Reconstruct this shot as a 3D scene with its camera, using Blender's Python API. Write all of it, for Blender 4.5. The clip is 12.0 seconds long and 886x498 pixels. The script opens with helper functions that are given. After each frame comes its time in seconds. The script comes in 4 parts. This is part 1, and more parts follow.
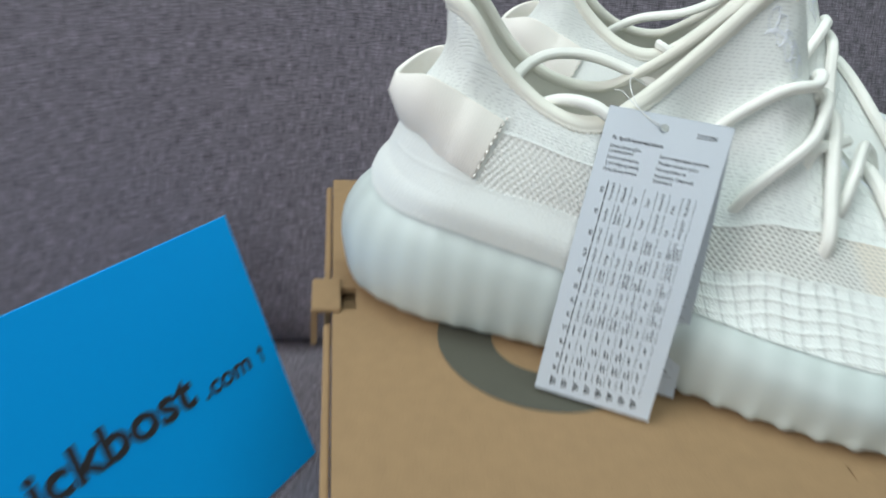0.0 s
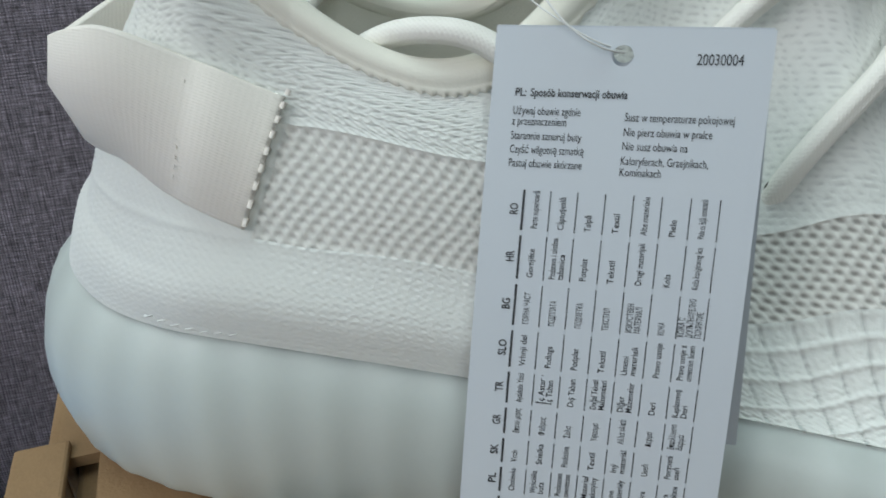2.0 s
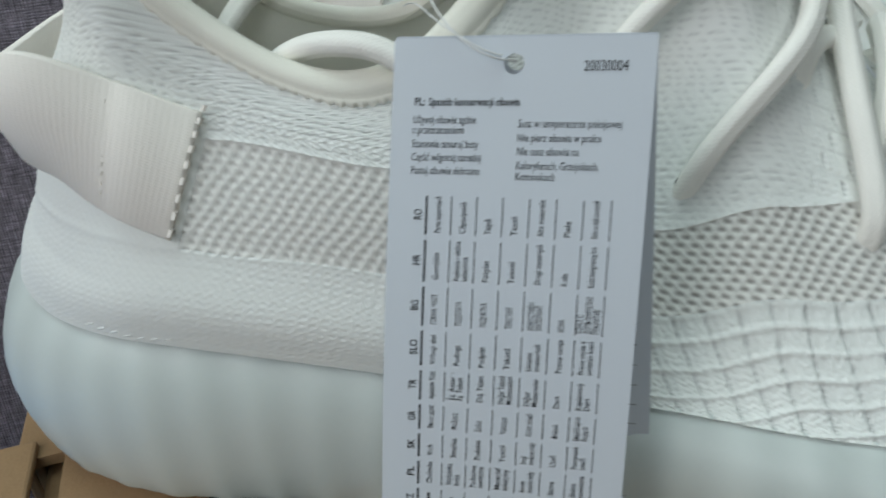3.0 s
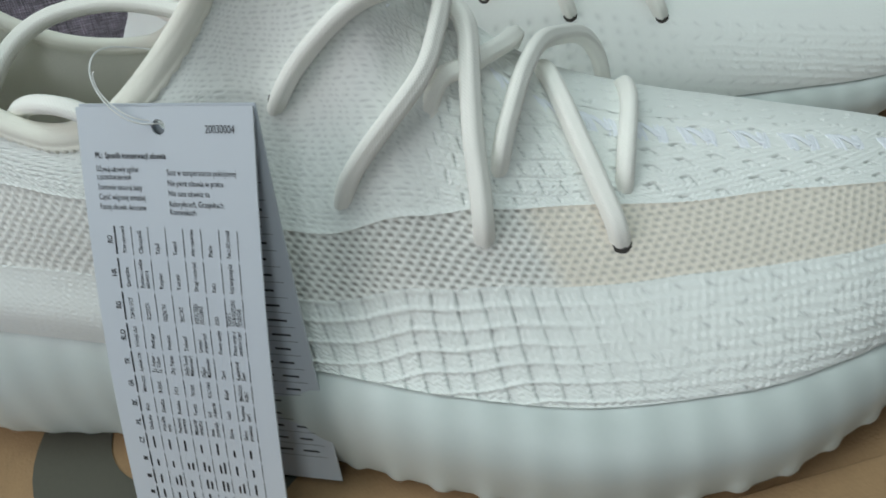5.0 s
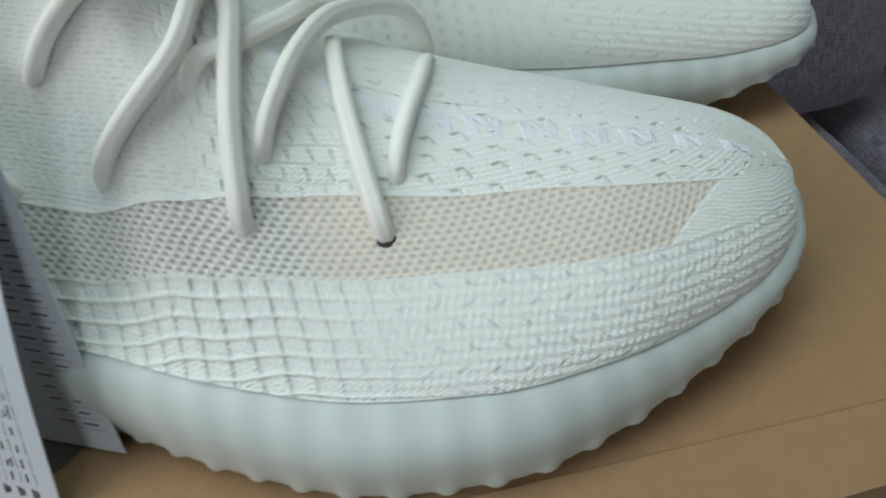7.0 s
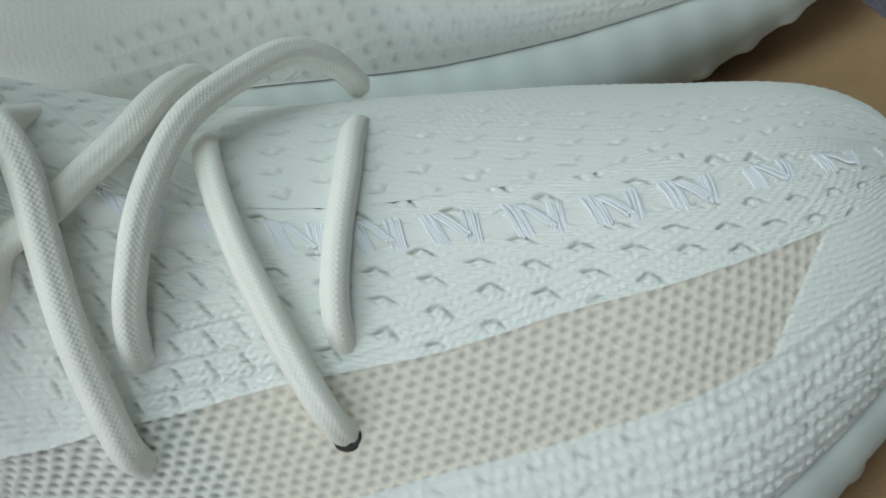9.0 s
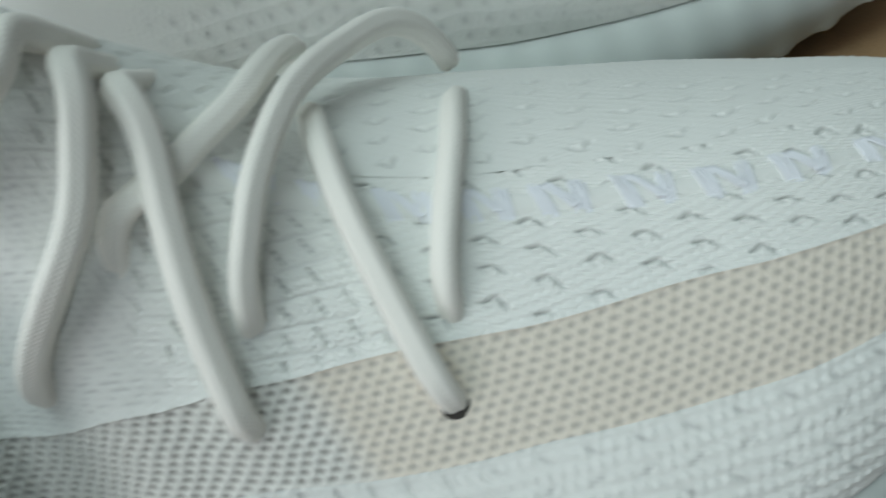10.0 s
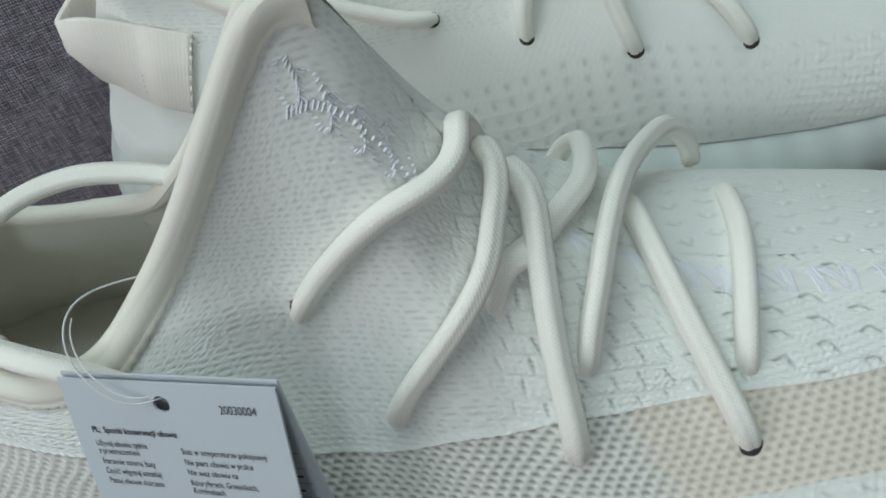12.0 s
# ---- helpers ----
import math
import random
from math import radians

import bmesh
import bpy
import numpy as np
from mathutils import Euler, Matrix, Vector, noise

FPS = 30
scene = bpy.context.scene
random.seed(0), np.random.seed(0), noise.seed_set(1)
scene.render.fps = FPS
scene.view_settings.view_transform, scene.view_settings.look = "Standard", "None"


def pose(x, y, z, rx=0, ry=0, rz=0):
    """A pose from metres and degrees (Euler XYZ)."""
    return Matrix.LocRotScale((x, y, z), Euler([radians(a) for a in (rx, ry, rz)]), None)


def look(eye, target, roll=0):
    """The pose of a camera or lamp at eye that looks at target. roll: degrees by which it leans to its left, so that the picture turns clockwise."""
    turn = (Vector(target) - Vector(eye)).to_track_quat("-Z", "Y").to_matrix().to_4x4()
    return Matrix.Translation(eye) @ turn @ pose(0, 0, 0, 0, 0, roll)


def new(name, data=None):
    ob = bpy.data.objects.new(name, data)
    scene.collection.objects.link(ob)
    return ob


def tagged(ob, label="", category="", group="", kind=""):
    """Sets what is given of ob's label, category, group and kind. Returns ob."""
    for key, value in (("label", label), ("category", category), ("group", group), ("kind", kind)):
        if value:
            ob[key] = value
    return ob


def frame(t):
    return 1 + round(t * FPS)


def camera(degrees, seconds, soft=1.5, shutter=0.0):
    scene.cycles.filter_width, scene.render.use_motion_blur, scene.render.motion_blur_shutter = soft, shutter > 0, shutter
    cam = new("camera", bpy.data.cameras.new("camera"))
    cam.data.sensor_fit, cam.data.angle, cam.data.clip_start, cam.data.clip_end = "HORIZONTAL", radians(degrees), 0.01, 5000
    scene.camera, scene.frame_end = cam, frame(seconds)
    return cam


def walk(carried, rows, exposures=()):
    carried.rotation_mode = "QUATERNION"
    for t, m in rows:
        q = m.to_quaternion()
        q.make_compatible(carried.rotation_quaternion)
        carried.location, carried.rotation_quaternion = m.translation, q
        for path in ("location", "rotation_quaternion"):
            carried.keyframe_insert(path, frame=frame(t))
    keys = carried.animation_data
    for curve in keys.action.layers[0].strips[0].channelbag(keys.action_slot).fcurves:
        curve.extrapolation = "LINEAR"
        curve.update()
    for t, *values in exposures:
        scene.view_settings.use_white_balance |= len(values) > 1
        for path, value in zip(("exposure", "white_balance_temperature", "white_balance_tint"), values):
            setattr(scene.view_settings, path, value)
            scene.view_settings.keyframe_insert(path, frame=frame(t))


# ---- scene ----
cam = camera(59.8, 12.0, soft=1.7, shutter=0.4)
# The whole path is METRES long; its frame is turned so that the lid of the shoebox lies level.
METRES, TILT, LEAN, TURN = 0.55, -23.268, 7.846, -13.990
OFFSET = (-0.00132, -0.14420, 0.29674)
ROWS = [
    (0.0, 0.0, 0.0, 0.0, 1.61, -6.41, -14.46),
    (0.5, -0.0251, 0.2289, 0.027, -4.94, -3.51, -8.78),
    (1.0, -0.0001, 0.2751, 0.0362, -7.57, -3.55, -6.17),
    (1.5, 0.0224, 0.2674, 0.0241, -6.77, -4.85, -5.29),
    (2.0, 0.0423, 0.2648, 0.0197, -5.95, -6.29, -4.49),
    (2.5, 0.0517, 0.2614, 0.0213, -5.3, -6.84, -3.69),
    (3.0, 0.0743, 0.2534, 0.0288, -4.6, -7.55, -2.59),
    (3.5, 0.1175, 0.2405, 0.0511, -3.9, -9.36, -0.66),
    (5.5, 0.2314, 0.1735, 0.0955, -0.71, -18.04, -0.67),
    (6.0, 0.2536, 0.1683, 0.1012, -0.31, -19.13, -1.98),
    (6.5, 0.279, 0.1787, 0.1029, -0.01, -20.39, -3.17),
    (7.0, 0.3053, 0.2026, 0.1157, -0.55, -22.21, -2.23),
    (7.5, 0.335, 0.2376, 0.1309, -1.77, -24.48, 0.11),
    (9.5, 0.3315, 0.3434, 0.1459, -3.36, -31.4, 11.65),
    (10.0, 0.307, 0.3317, 0.1451, -2.03, -31.28, 10.45),
    (10.5, 0.232, 0.3205, 0.1593, -0.74, -32.18, 8.47),
    (11.0, 0.212, 0.314, 0.1613, -1.01, -30.51, 7.71),
    (11.5, 0.1991, 0.302, 0.171, -1.2, -27.5, 7.95),
    (12.0, 0.2065, 0.29, 0.1804, -0.95, -25.66, 6.88),
]
EXPOSURES = [(0.0, -0.02), (0.6, -0.28), (1.0, -0.44), (1.5, -0.46), (2.5, -0.52), (3.5, -0.60), (5.5, -0.50), (6.5, -0.46), (7.5, -0.48), (9.5, -0.62), (10.0, -0.64), (11.0, -0.68), (12.0, -0.64)]
walk(cam, [(t, pose(*OFFSET, TILT, LEAN, TURN) @ pose(METRES * x, METRES * y, METRES * z, 90 + pitch, roll, yaw)) for t, x, y, z, yaw, pitch, roll in ROWS], EXPOSURES)

# ---- light: daylight from the left, plus added lamps in unseen openings of a closed room ----
world = bpy.data.worlds.new("daylight")
scene.world = world
world.use_nodes = True
sky = world.node_tree.nodes.new("ShaderNodeTexSky")
sky.sky_type, sky.sun_disc = "NISHITA", False
sky.sun_elevation, sky.sun_rotation = radians(35), radians(250)
back = world.node_tree.nodes["Background"]
back.inputs["Strength"].default_value = 0.1
world.node_tree.links.new(sky.outputs[0], back.inputs["Color"])


def area_light(name, m, width, height, watts, colour):
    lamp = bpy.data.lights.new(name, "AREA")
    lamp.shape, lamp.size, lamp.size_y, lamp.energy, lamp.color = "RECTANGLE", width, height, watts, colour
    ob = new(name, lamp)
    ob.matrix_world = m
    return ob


# top light from an unseen source, added to brighten upward faces
area_light("added_top_light", look((0.10, 0.30, 2.04), (0.10, 0.30, 0.0)), 1.7, 0.9, 25, (0.82, 1.0, 0.985))
area_light("window_daylight", look((-0.99, -0.25, 1.05), (0.10, 0.1, 0.15)), 0.9, 1.1, 10.5, (0.90, 0.95, 0.985))
# unseen fill lamp, added to brighten the sides that face south
area_light("added_front_fill", look((-0.55, -2.49, 1.45), (0.0, 0.2, 0.1)), 0.7, 0.7, 17, (0.86, 0.97, 1.0))


# ---- materials ----
def material(name, colour, rough=0.8, vary=0.06, scale=60.0, bump=0.2, bump_scale=900.0, depth=0.0004, sheen=0.0, subsurface=0.0, metal=0.0, coat=0.0):
    """A plain surface with stains at one scale and fine grain at another, in metres of the object."""
    mat = bpy.data.materials.new(name)
    mat.use_nodes = True
    n, l = mat.node_tree.nodes, mat.node_tree.links
    b = n["Principled BSDF"]
    b.inputs["Roughness"].default_value, b.inputs["Metallic"].default_value = rough, metal
    b.inputs["Sheen Weight"].default_value, b.inputs["Coat Weight"].default_value = sheen, coat
    b.inputs["Subsurface Weight"].default_value = subsurface
    b.inputs["Subsurface Scale"].default_value = 0.005
    b.inputs["Subsurface Radius"].default_value = (1.0, 1.0, 0.95)
    tc = n.new("ShaderNodeTexCoord")
    big, fine = n.new("ShaderNodeTexNoise"), n.new("ShaderNodeTexNoise")
    big.inputs["Scale"].default_value, fine.inputs["Scale"].default_value = scale, bump_scale
    big.inputs["Detail"].default_value = 4
    l.new(tc.outputs["Object"], big.inputs["Vector"])
    l.new(tc.outputs["Object"], fine.inputs["Vector"])
    mix = n.new("ShaderNodeMix")
    mix.data_type = "RGBA"
    mix.inputs["A"].default_value = (*[c * (1 - vary) for c in colour], 1)
    mix.inputs["B"].default_value = (*[min(1, c * (1 + vary)) for c in colour], 1)
    add = n.new("ShaderNodeMath")
    add.operation = "MULTIPLY_ADD"
    add.inputs[1].default_value, add.inputs[2].default_value = 0.4, 0.0
    l.new(fine.outputs["Fac"], add.inputs[0])
    sum_ = n.new("ShaderNodeMath")
    sum_.operation = "MULTIPLY_ADD"
    sum_.inputs[1].default_value = 0.6
    l.new(big.outputs["Fac"], sum_.inputs[0])
    l.new(add.outputs[0], sum_.inputs[2])
    l.new(sum_.outputs[0], mix.inputs["Factor"])
    l.new(mix.outputs["Result"], b.inputs["Base Color"])
    bp = n.new("ShaderNodeBump")
    bp.inputs["Strength"].default_value, bp.inputs["Distance"].default_value = bump, depth
    l.new(fine.outputs["Fac"], bp.inputs["Height"])
    l.new(bp.outputs["Normal"], b.inputs["Normal"])
    return mat


def weave(mat, period_u, period_v, depth, shade=0.12, coords="UV", scale=1.0):
    """Adds the threads of a plain weave to a material, over its UV map in metres."""
    n, l = mat.node_tree.nodes, mat.node_tree.links
    b = n["Principled BSDF"]
    tc = n.new("ShaderNodeTexCoord")
    waves = []
    for axis, period in (("X", period_u), ("Y", period_v)):
        w = n.new("ShaderNodeTexWave")
        w.wave_type, w.bands_direction, w.wave_profile = "BANDS", axis, "SIN"
        w.inputs["Scale"].default_value = 0.314 / period * scale
        w.inputs["Distortion"].default_value, w.inputs["Detail"].default_value = 1.2, 2.0
        w.inputs["Detail Scale"].default_value = 0.6
        l.new(tc.outputs[coords], w.inputs["Vector"])
        waves.append(w)
    mul = n.new("ShaderNodeMath")
    mul.operation = "ADD"
    l.new(waves[0].outputs["Fac"], mul.inputs[0])
    l.new(waves[1].outputs["Fac"], mul.inputs[1])
    bp = n.new("ShaderNodeBump")
    bp.inputs["Strength"].default_value, bp.inputs["Distance"].default_value = 0.8, depth
    l.new(mul.outputs[0], bp.inputs["Height"])
    old = b.inputs["Normal"].links[0].from_node
    l.new(old.outputs["Normal"], bp.inputs["Normal"])
    l.new(bp.outputs["Normal"], b.inputs["Normal"])
    src = b.inputs["Base Color"].links[0].from_socket
    mix = n.new("ShaderNodeMix")
    mix.data_type, mix.blend_type = "RGBA", "MULTIPLY"
    mix.inputs["Factor"].default_value = 1.0
    ramp = n.new("ShaderNodeMapRange")
    ramp.inputs["From Max"].default_value = 2.0
    ramp.inputs["To Min"].default_value, ramp.inputs["To Max"].default_value = 1 - shade, 1 + shade
    l.new(mul.outputs[0], ramp.inputs["Value"])
    l.new(src, mix.inputs["A"])
    l.new(ramp.outputs[0], mix.inputs["B"])
    l.new(mix.outputs["Result"], b.inputs["Base Color"])
    return mat


def tint_knit(mat, colour, name="pit_shade"):
    """Mixes in a second colour by a mesh attribute: another yarn, and shade painted into recesses."""
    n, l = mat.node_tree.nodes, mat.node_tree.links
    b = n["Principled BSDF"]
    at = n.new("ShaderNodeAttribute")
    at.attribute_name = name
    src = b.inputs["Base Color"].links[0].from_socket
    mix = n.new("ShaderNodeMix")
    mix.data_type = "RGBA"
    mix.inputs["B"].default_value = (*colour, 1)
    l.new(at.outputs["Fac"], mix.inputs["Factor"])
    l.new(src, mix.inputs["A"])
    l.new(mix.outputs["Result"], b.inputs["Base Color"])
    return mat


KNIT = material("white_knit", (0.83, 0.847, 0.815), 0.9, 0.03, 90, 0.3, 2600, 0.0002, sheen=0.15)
# grey backing yarn in the slots, with shade painted into the stitch recesses
tint_knit(KNIT, (0.42, 0.43, 0.42))
STRIPE = material("cream_mesh", (0.78, 0.775, 0.735), 0.8, 0.05, 120, 0.4, 2600, 0.0002)
tint_knit(STRIPE, (0.80, 0.735, 0.64), "warmth")
# lining seen through the holes, its shade painted into the colour
tint_knit(STRIPE, (0.36, 0.345, 0.32))
COLLAR = material("cream_collar", (0.85, 0.825, 0.735), 0.8, 0.02, 60, 0.3, 2200, 0.0002, sheen=0.1)
LINING = material("cream_lining", (0.84, 0.82, 0.745), 0.9, 0.04, 60, 0.4, 1800, 0.0003)
RUBBER = weave(material("milky_rubber", (0.63, 0.685, 0.66), 0.42, 0.04, 25, 0.1, 700, 0.0002, subsurface=0.15), 0.0112, 5.0, 0.0005, 0.08)
LACE = weave(material("cream_lace", (0.92, 0.90, 0.84), 0.8, 0.03, 150, 0.25, 2500, 0.00012, sheen=0.1), 0.0009, 0.0009, 0.00004, 0.015)
THREAD = material("pale_thread", (0.82, 0.84, 0.88), 0.55, 0.05, 300, 0.2, 3000, 0.0001)
STRAP = weave(material("cream_webbing", (0.90, 0.85, 0.785), 0.85, 0.03, 90, 0.3, 2500, 0.0002), 0.0011, 0.0005, 0.00004, 0.015)
CARD = material("brown_cardboard", (0.315, 0.195, 0.098), 0.85, 0.22, 160, 0.4, 1100, 0.0004)
CARD_EDGE = material("cut_cardboard", (0.30, 0.20, 0.11), 0.95, 0.12, 200, 0.5, 900, 0.0006)
INK = material("dark_print", (0.085, 0.08, 0.06), 0.8, 0.1, 60, 0.2, 700, 0.0002)
def melange(mat, along, across, low, high):
    """Streaks of lighter and darker yarn along the UV map's first axis."""
    n, l = mat.node_tree.nodes, mat.node_tree.links
    b = n["Principled BSDF"]
    tc = n.new("ShaderNodeTexCoord")
    src = b.inputs["Base Color"].links[0].from_socket
    for sx, sy in ((along, across), (across * .8, along * .8)):
        mp, nz, rg = n.new("ShaderNodeMapping"), n.new("ShaderNodeTexNoise"), n.new("ShaderNodeMapRange")
        mp.inputs["Scale"].default_value = (sx, sy, 1)
        nz.inputs["Scale"].default_value, nz.inputs["Detail"].default_value = 1.0, 3.0
        rg.inputs["From Min"].default_value, rg.inputs["From Max"].default_value = 0.3, 0.7
        rg.inputs["To Min"].default_value, rg.inputs["To Max"].default_value = low, high
        mix = n.new("ShaderNodeMix")
        mix.data_type, mix.blend_type = "RGBA", "MULTIPLY"
        mix.inputs["Factor"].default_value = 1.0
        l.new(tc.outputs["UV"], mp.inputs["Vector"])
        l.new(mp.outputs[0], nz.inputs["Vector"])
        l.new(nz.outputs["Fac"], rg.inputs["Value"])
        l.new(src, mix.inputs["A"])
        l.new(rg.outputs[0], mix.inputs["B"])
        src = mix.outputs["Result"]
    l.new(src, b.inputs["Base Color"])
    return mat


SOFA = weave(material("charcoal_upholstery", (0.176, 0.153, 0.184), 0.95, 0.25, 70, 0.5, 700, 0.0006, sheen=0.25), 0.0010, 0.0010, 0.0003, 0.12)
melange(SOFA, 150, 1500, 0.52, 1.48)
PAPER = material("white_card", (0.60, 0.64, 0.69), 0.55, 0.015, 40, 0.1, 1500, 0.0001)
PRINT = material("black_print", (0.03, 0.03, 0.035), 0.6, 0.02, 100, 0.05, 1500, 0.0001)
BLUE = material("bright_blue_gloss", (0.0, 0.40, 1.0), 0.6, 0.02, 15, 0.05, 600, 0.0001)
BLUE.node_tree.nodes["Principled BSDF"].inputs["Specular IOR Level"].default_value = 0.15
NYLON = material("clear_nylon", (0.8, 0.8, 0.78), 0.25, 0.02, 100, 0.0, 900, 0.0001)
HOLE = material("lace_hole_shade", (0.05, 0.045, 0.04), 0.95, 0.1, 200, 0.1, 900, 0.0001)
# unseen walls; their grey is set dark to cut bounced light
WALL = material("unseen_wall_grey", (0.33, 0.33, 0.33), 0.9, 0.02, 3, 0.1, 200, 0.0005)
FLOOR = material("oak_floor", (0.32, 0.22, 0.13), 0.5, 0.15, 5, 0.1, 100, 0.0005)


# ---- mesh helpers ----
def mesh_from(name, verts, faces, uvs=None, smooth=True):
    me = bpy.data.meshes.new(name)
    me.from_pydata([tuple(v) for v in verts], [], [tuple(f) for f in faces])
    if uvs is not None:
        layer = me.uv_layers.new(name="UVMap")
        index = np.zeros(len(me.loops), dtype=np.int32)
        me.loops.foreach_get("vertex_index", index)
        layer.data.foreach_set("uv", np.asarray(uvs, dtype=np.float32)[index].ravel())
    if smooth:
        me.polygons.foreach_set("use_smooth", np.ones(len(me.polygons), dtype=bool))
    me.update()
    return me


def part(name, me, mat, parent=None, label=""):
    """Links a mesh or a bmesh as one object under its thing."""
    if isinstance(me, bmesh.types.BMesh):
        bm, me = me, bpy.data.meshes.new(name)
        bm.to_mesh(me)
        bm.free()
    me.materials.append(mat)
    ob = new(name, me)
    ob.parent = parent
    return tagged(ob, label)


def grid_faces(rows, cols, mask=None, wrap=False):
    i, j = np.meshgrid(np.arange(rows if wrap else rows - 1), np.arange(cols - 1), indexing="ij")
    k = (i + 1) % rows
    f = np.stack([i * cols + j, k * cols + j, k * cols + j + 1, i * cols + j + 1], -1)
    return f[mask] if mask is not None else f.reshape(-1, 4)


def sweep(points, radius, sides=10, squash=1.0, step=0.0015, up=(0, 0, 1), groove=0.0, braid=False):
    """A round cord through the points, smoothed."""
    pts = np.array(points, float)
    d = np.r_[0, np.cumsum(np.linalg.norm(np.diff(pts, axis=0), axis=1))]
    n = max(6, int(d[-1] / step))
    s = np.linspace(0, d[-1], n)
    line = np.stack([curve(list(zip(d, pts[:, k])), s) for k in range(3)], -1)
    for _ in range(22):
        line[1:-1] = 0.25 * line[:-2] + 0.5 * line[1:-1] + 0.25 * line[2:]
    tan = np.gradient(line, axis=0)
    tan /= np.linalg.norm(tan, axis=1, keepdims=True) + 1e-12
    ref = np.array(up, float)
    verts, uvs = [], []
    side = None
    for c, t, q in zip(line, tan, s):
        side = np.cross(t, ref) if side is None else side - t * np.dot(side, t)
        if np.linalg.norm(side) < 1e-6:
            side = np.cross(t, (1, 0.3, 0))
        side = side / np.linalg.norm(side)
        nor = np.cross(side, t)
        for k in range(sides + 1):
            w = 2 * math.pi * k / sides
            dent = sum(math.exp(-((((w - g + math.pi) % (2 * math.pi)) - math.pi) / .20) ** 2) for g in (.95, 2.19, 4.09, 5.33)) if groove else 0.0
            verts.append(c + radius * (1 - groove * dent) * (math.cos(w) * side + squash * math.sin(w) * nor))
            c0 = k / sides * 2 * math.pi * radius
            uvs.append((q + c0, q - c0) if braid else (q, c0))
    rows = len(line)
    faces = [tuple(f) for f in grid_faces(rows, sides + 1)]
    faces += [tuple(range(sides))[::-1], tuple((rows - 1) * (sides + 1) + k for k in range(sides))]
    return mesh_from("cord", verts, faces, uvs)


def box_bm(x0, y0, z0, x1, y1, z1, bevel=0.0, segments=2):
    bm = bmesh.new()
    bmesh.ops.create_cube(bm, size=1.0, matrix=Matrix.Translation(((x0 + x1) / 2, (y0 + y1) / 2, (z0 + z1) / 2)) @ Matrix.Diagonal((x1 - x0, y1 - y0, z1 - z0, 1)))
    if bevel:
        bmesh.ops.bevel(bm, geom=bm.edges[:], offset=bevel, segments=segments, affect="EDGES", profile=0.5)
    return bm


def bm_mesh(name, bm, smooth=False):
    me = bpy.data.meshes.new(name)
    bm.to_mesh(me)
    bm.free()
    if smooth:
        me.polygons.foreach_set("use_smooth", np.ones(len(me.polygons), dtype=bool))
    return me


# ---- room: unseen plain walls added to close the place, with openings for the lamps ----
def wall(name, boxes, mat=None):
    bm = bmesh.new()
    for x0, y0, z0, x1, y1, z1 in boxes:
        bmesh.ops.create_cube(bm, size=1.0, matrix=Matrix.Translation(((x0 + x1) / 2, (y0 + y1) / 2, (z0 + z1) / 2)) @ Matrix.Diagonal((x1 - x0, y1 - y0, z1 - z0, 1)))
    return tagged(part(name, bm, mat or WALL), "plain grey unseen room wall", "wall", kind="structure")


wall("wall_west", [(-1.1, -2.6, -.45, -1.0, -0.73, 2.05), (-1.1, .23, -.45, -1.0, 1.0, 2.05), (-1.1, -0.73, -.45, -1.0, .23, .47), (-1.1, -0.73, 1.63, -1.0, .23, 2.05)])
wall("wall_east", [(2.2, -2.6, -.45, 2.3, 1.0, 2.05)])
wall("wall_north", [(-1.0, .9, -.45, 2.2, 1.0, 2.05)])
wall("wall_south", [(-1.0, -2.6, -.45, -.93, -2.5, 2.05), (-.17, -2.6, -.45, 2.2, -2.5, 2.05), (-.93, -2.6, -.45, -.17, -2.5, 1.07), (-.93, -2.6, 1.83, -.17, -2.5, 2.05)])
tagged(wall("floor", [(-1.1, -2.6, -.55, 2.3, 1.0, -.45)], FLOOR), "plain oak-brown floor under the sofa", "floor")
tagged(wall("ceiling", [(-1.1, -2.6, 2.05, 2.3, -.17, 2.15), (-1.1, .76, 2.05, 2.3, 1.0, 2.15), (-1.1, -.17, 2.05, -.77, .76, 2.15), (.97, -.17, 2.05, 2.3, .76, 2.15)]), "plain grey unseen ceiling with an opening for the added top light", "ceiling")


# ---- sofa ----
def cushion(name, parent, x0, x1, y0, y1, z0, z1, edge, lean=0.0, label="", bulge=0.006):
    """A padded block with round edges; lean tips its top backwards; its UV map is in metres."""
    bm = bmesh.new()
    bmesh.ops.create_cube(bm, size=1.0, matrix=Matrix.Translation(((x0 + x1) / 2, (y0 + y1) / 2, (z0 + z1) / 2)) @ Matrix.Diagonal((x1 - x0, y1 - y0, z1 - z0, 1)))
    bmesh.ops.bevel(bm, geom=bm.edges[:], offset=edge, segments=5, affect="EDGES", profile=0.5)
    bmesh.ops.subdivide_edges(bm, edges=[e for e in bm.edges if e.calc_length() > 0.2], cuts=9, use_grid_fill=True)
    uv = bm.loops.layers.uv.new("UVMap")
    for f in bm.faces:
        ax = max(range(3), key=lambda k: abs(f.normal[k]))
        for lp in f.loops:
            c = lp.vert.co
            lp[uv].uv = (c.y, c.z) if ax == 0 else (c.x, c.z) if ax == 1 else (c.x, c.y)
    for v in bm.verts:
        w = noise.noise(v.co * 5.0) * bulge
        v.co += v.normal * w
        v.co.y += lean * (v.co.z - z0)
    me = bm_mesh(name, bm, True)
    return part(name, me, SOFA, parent, label)


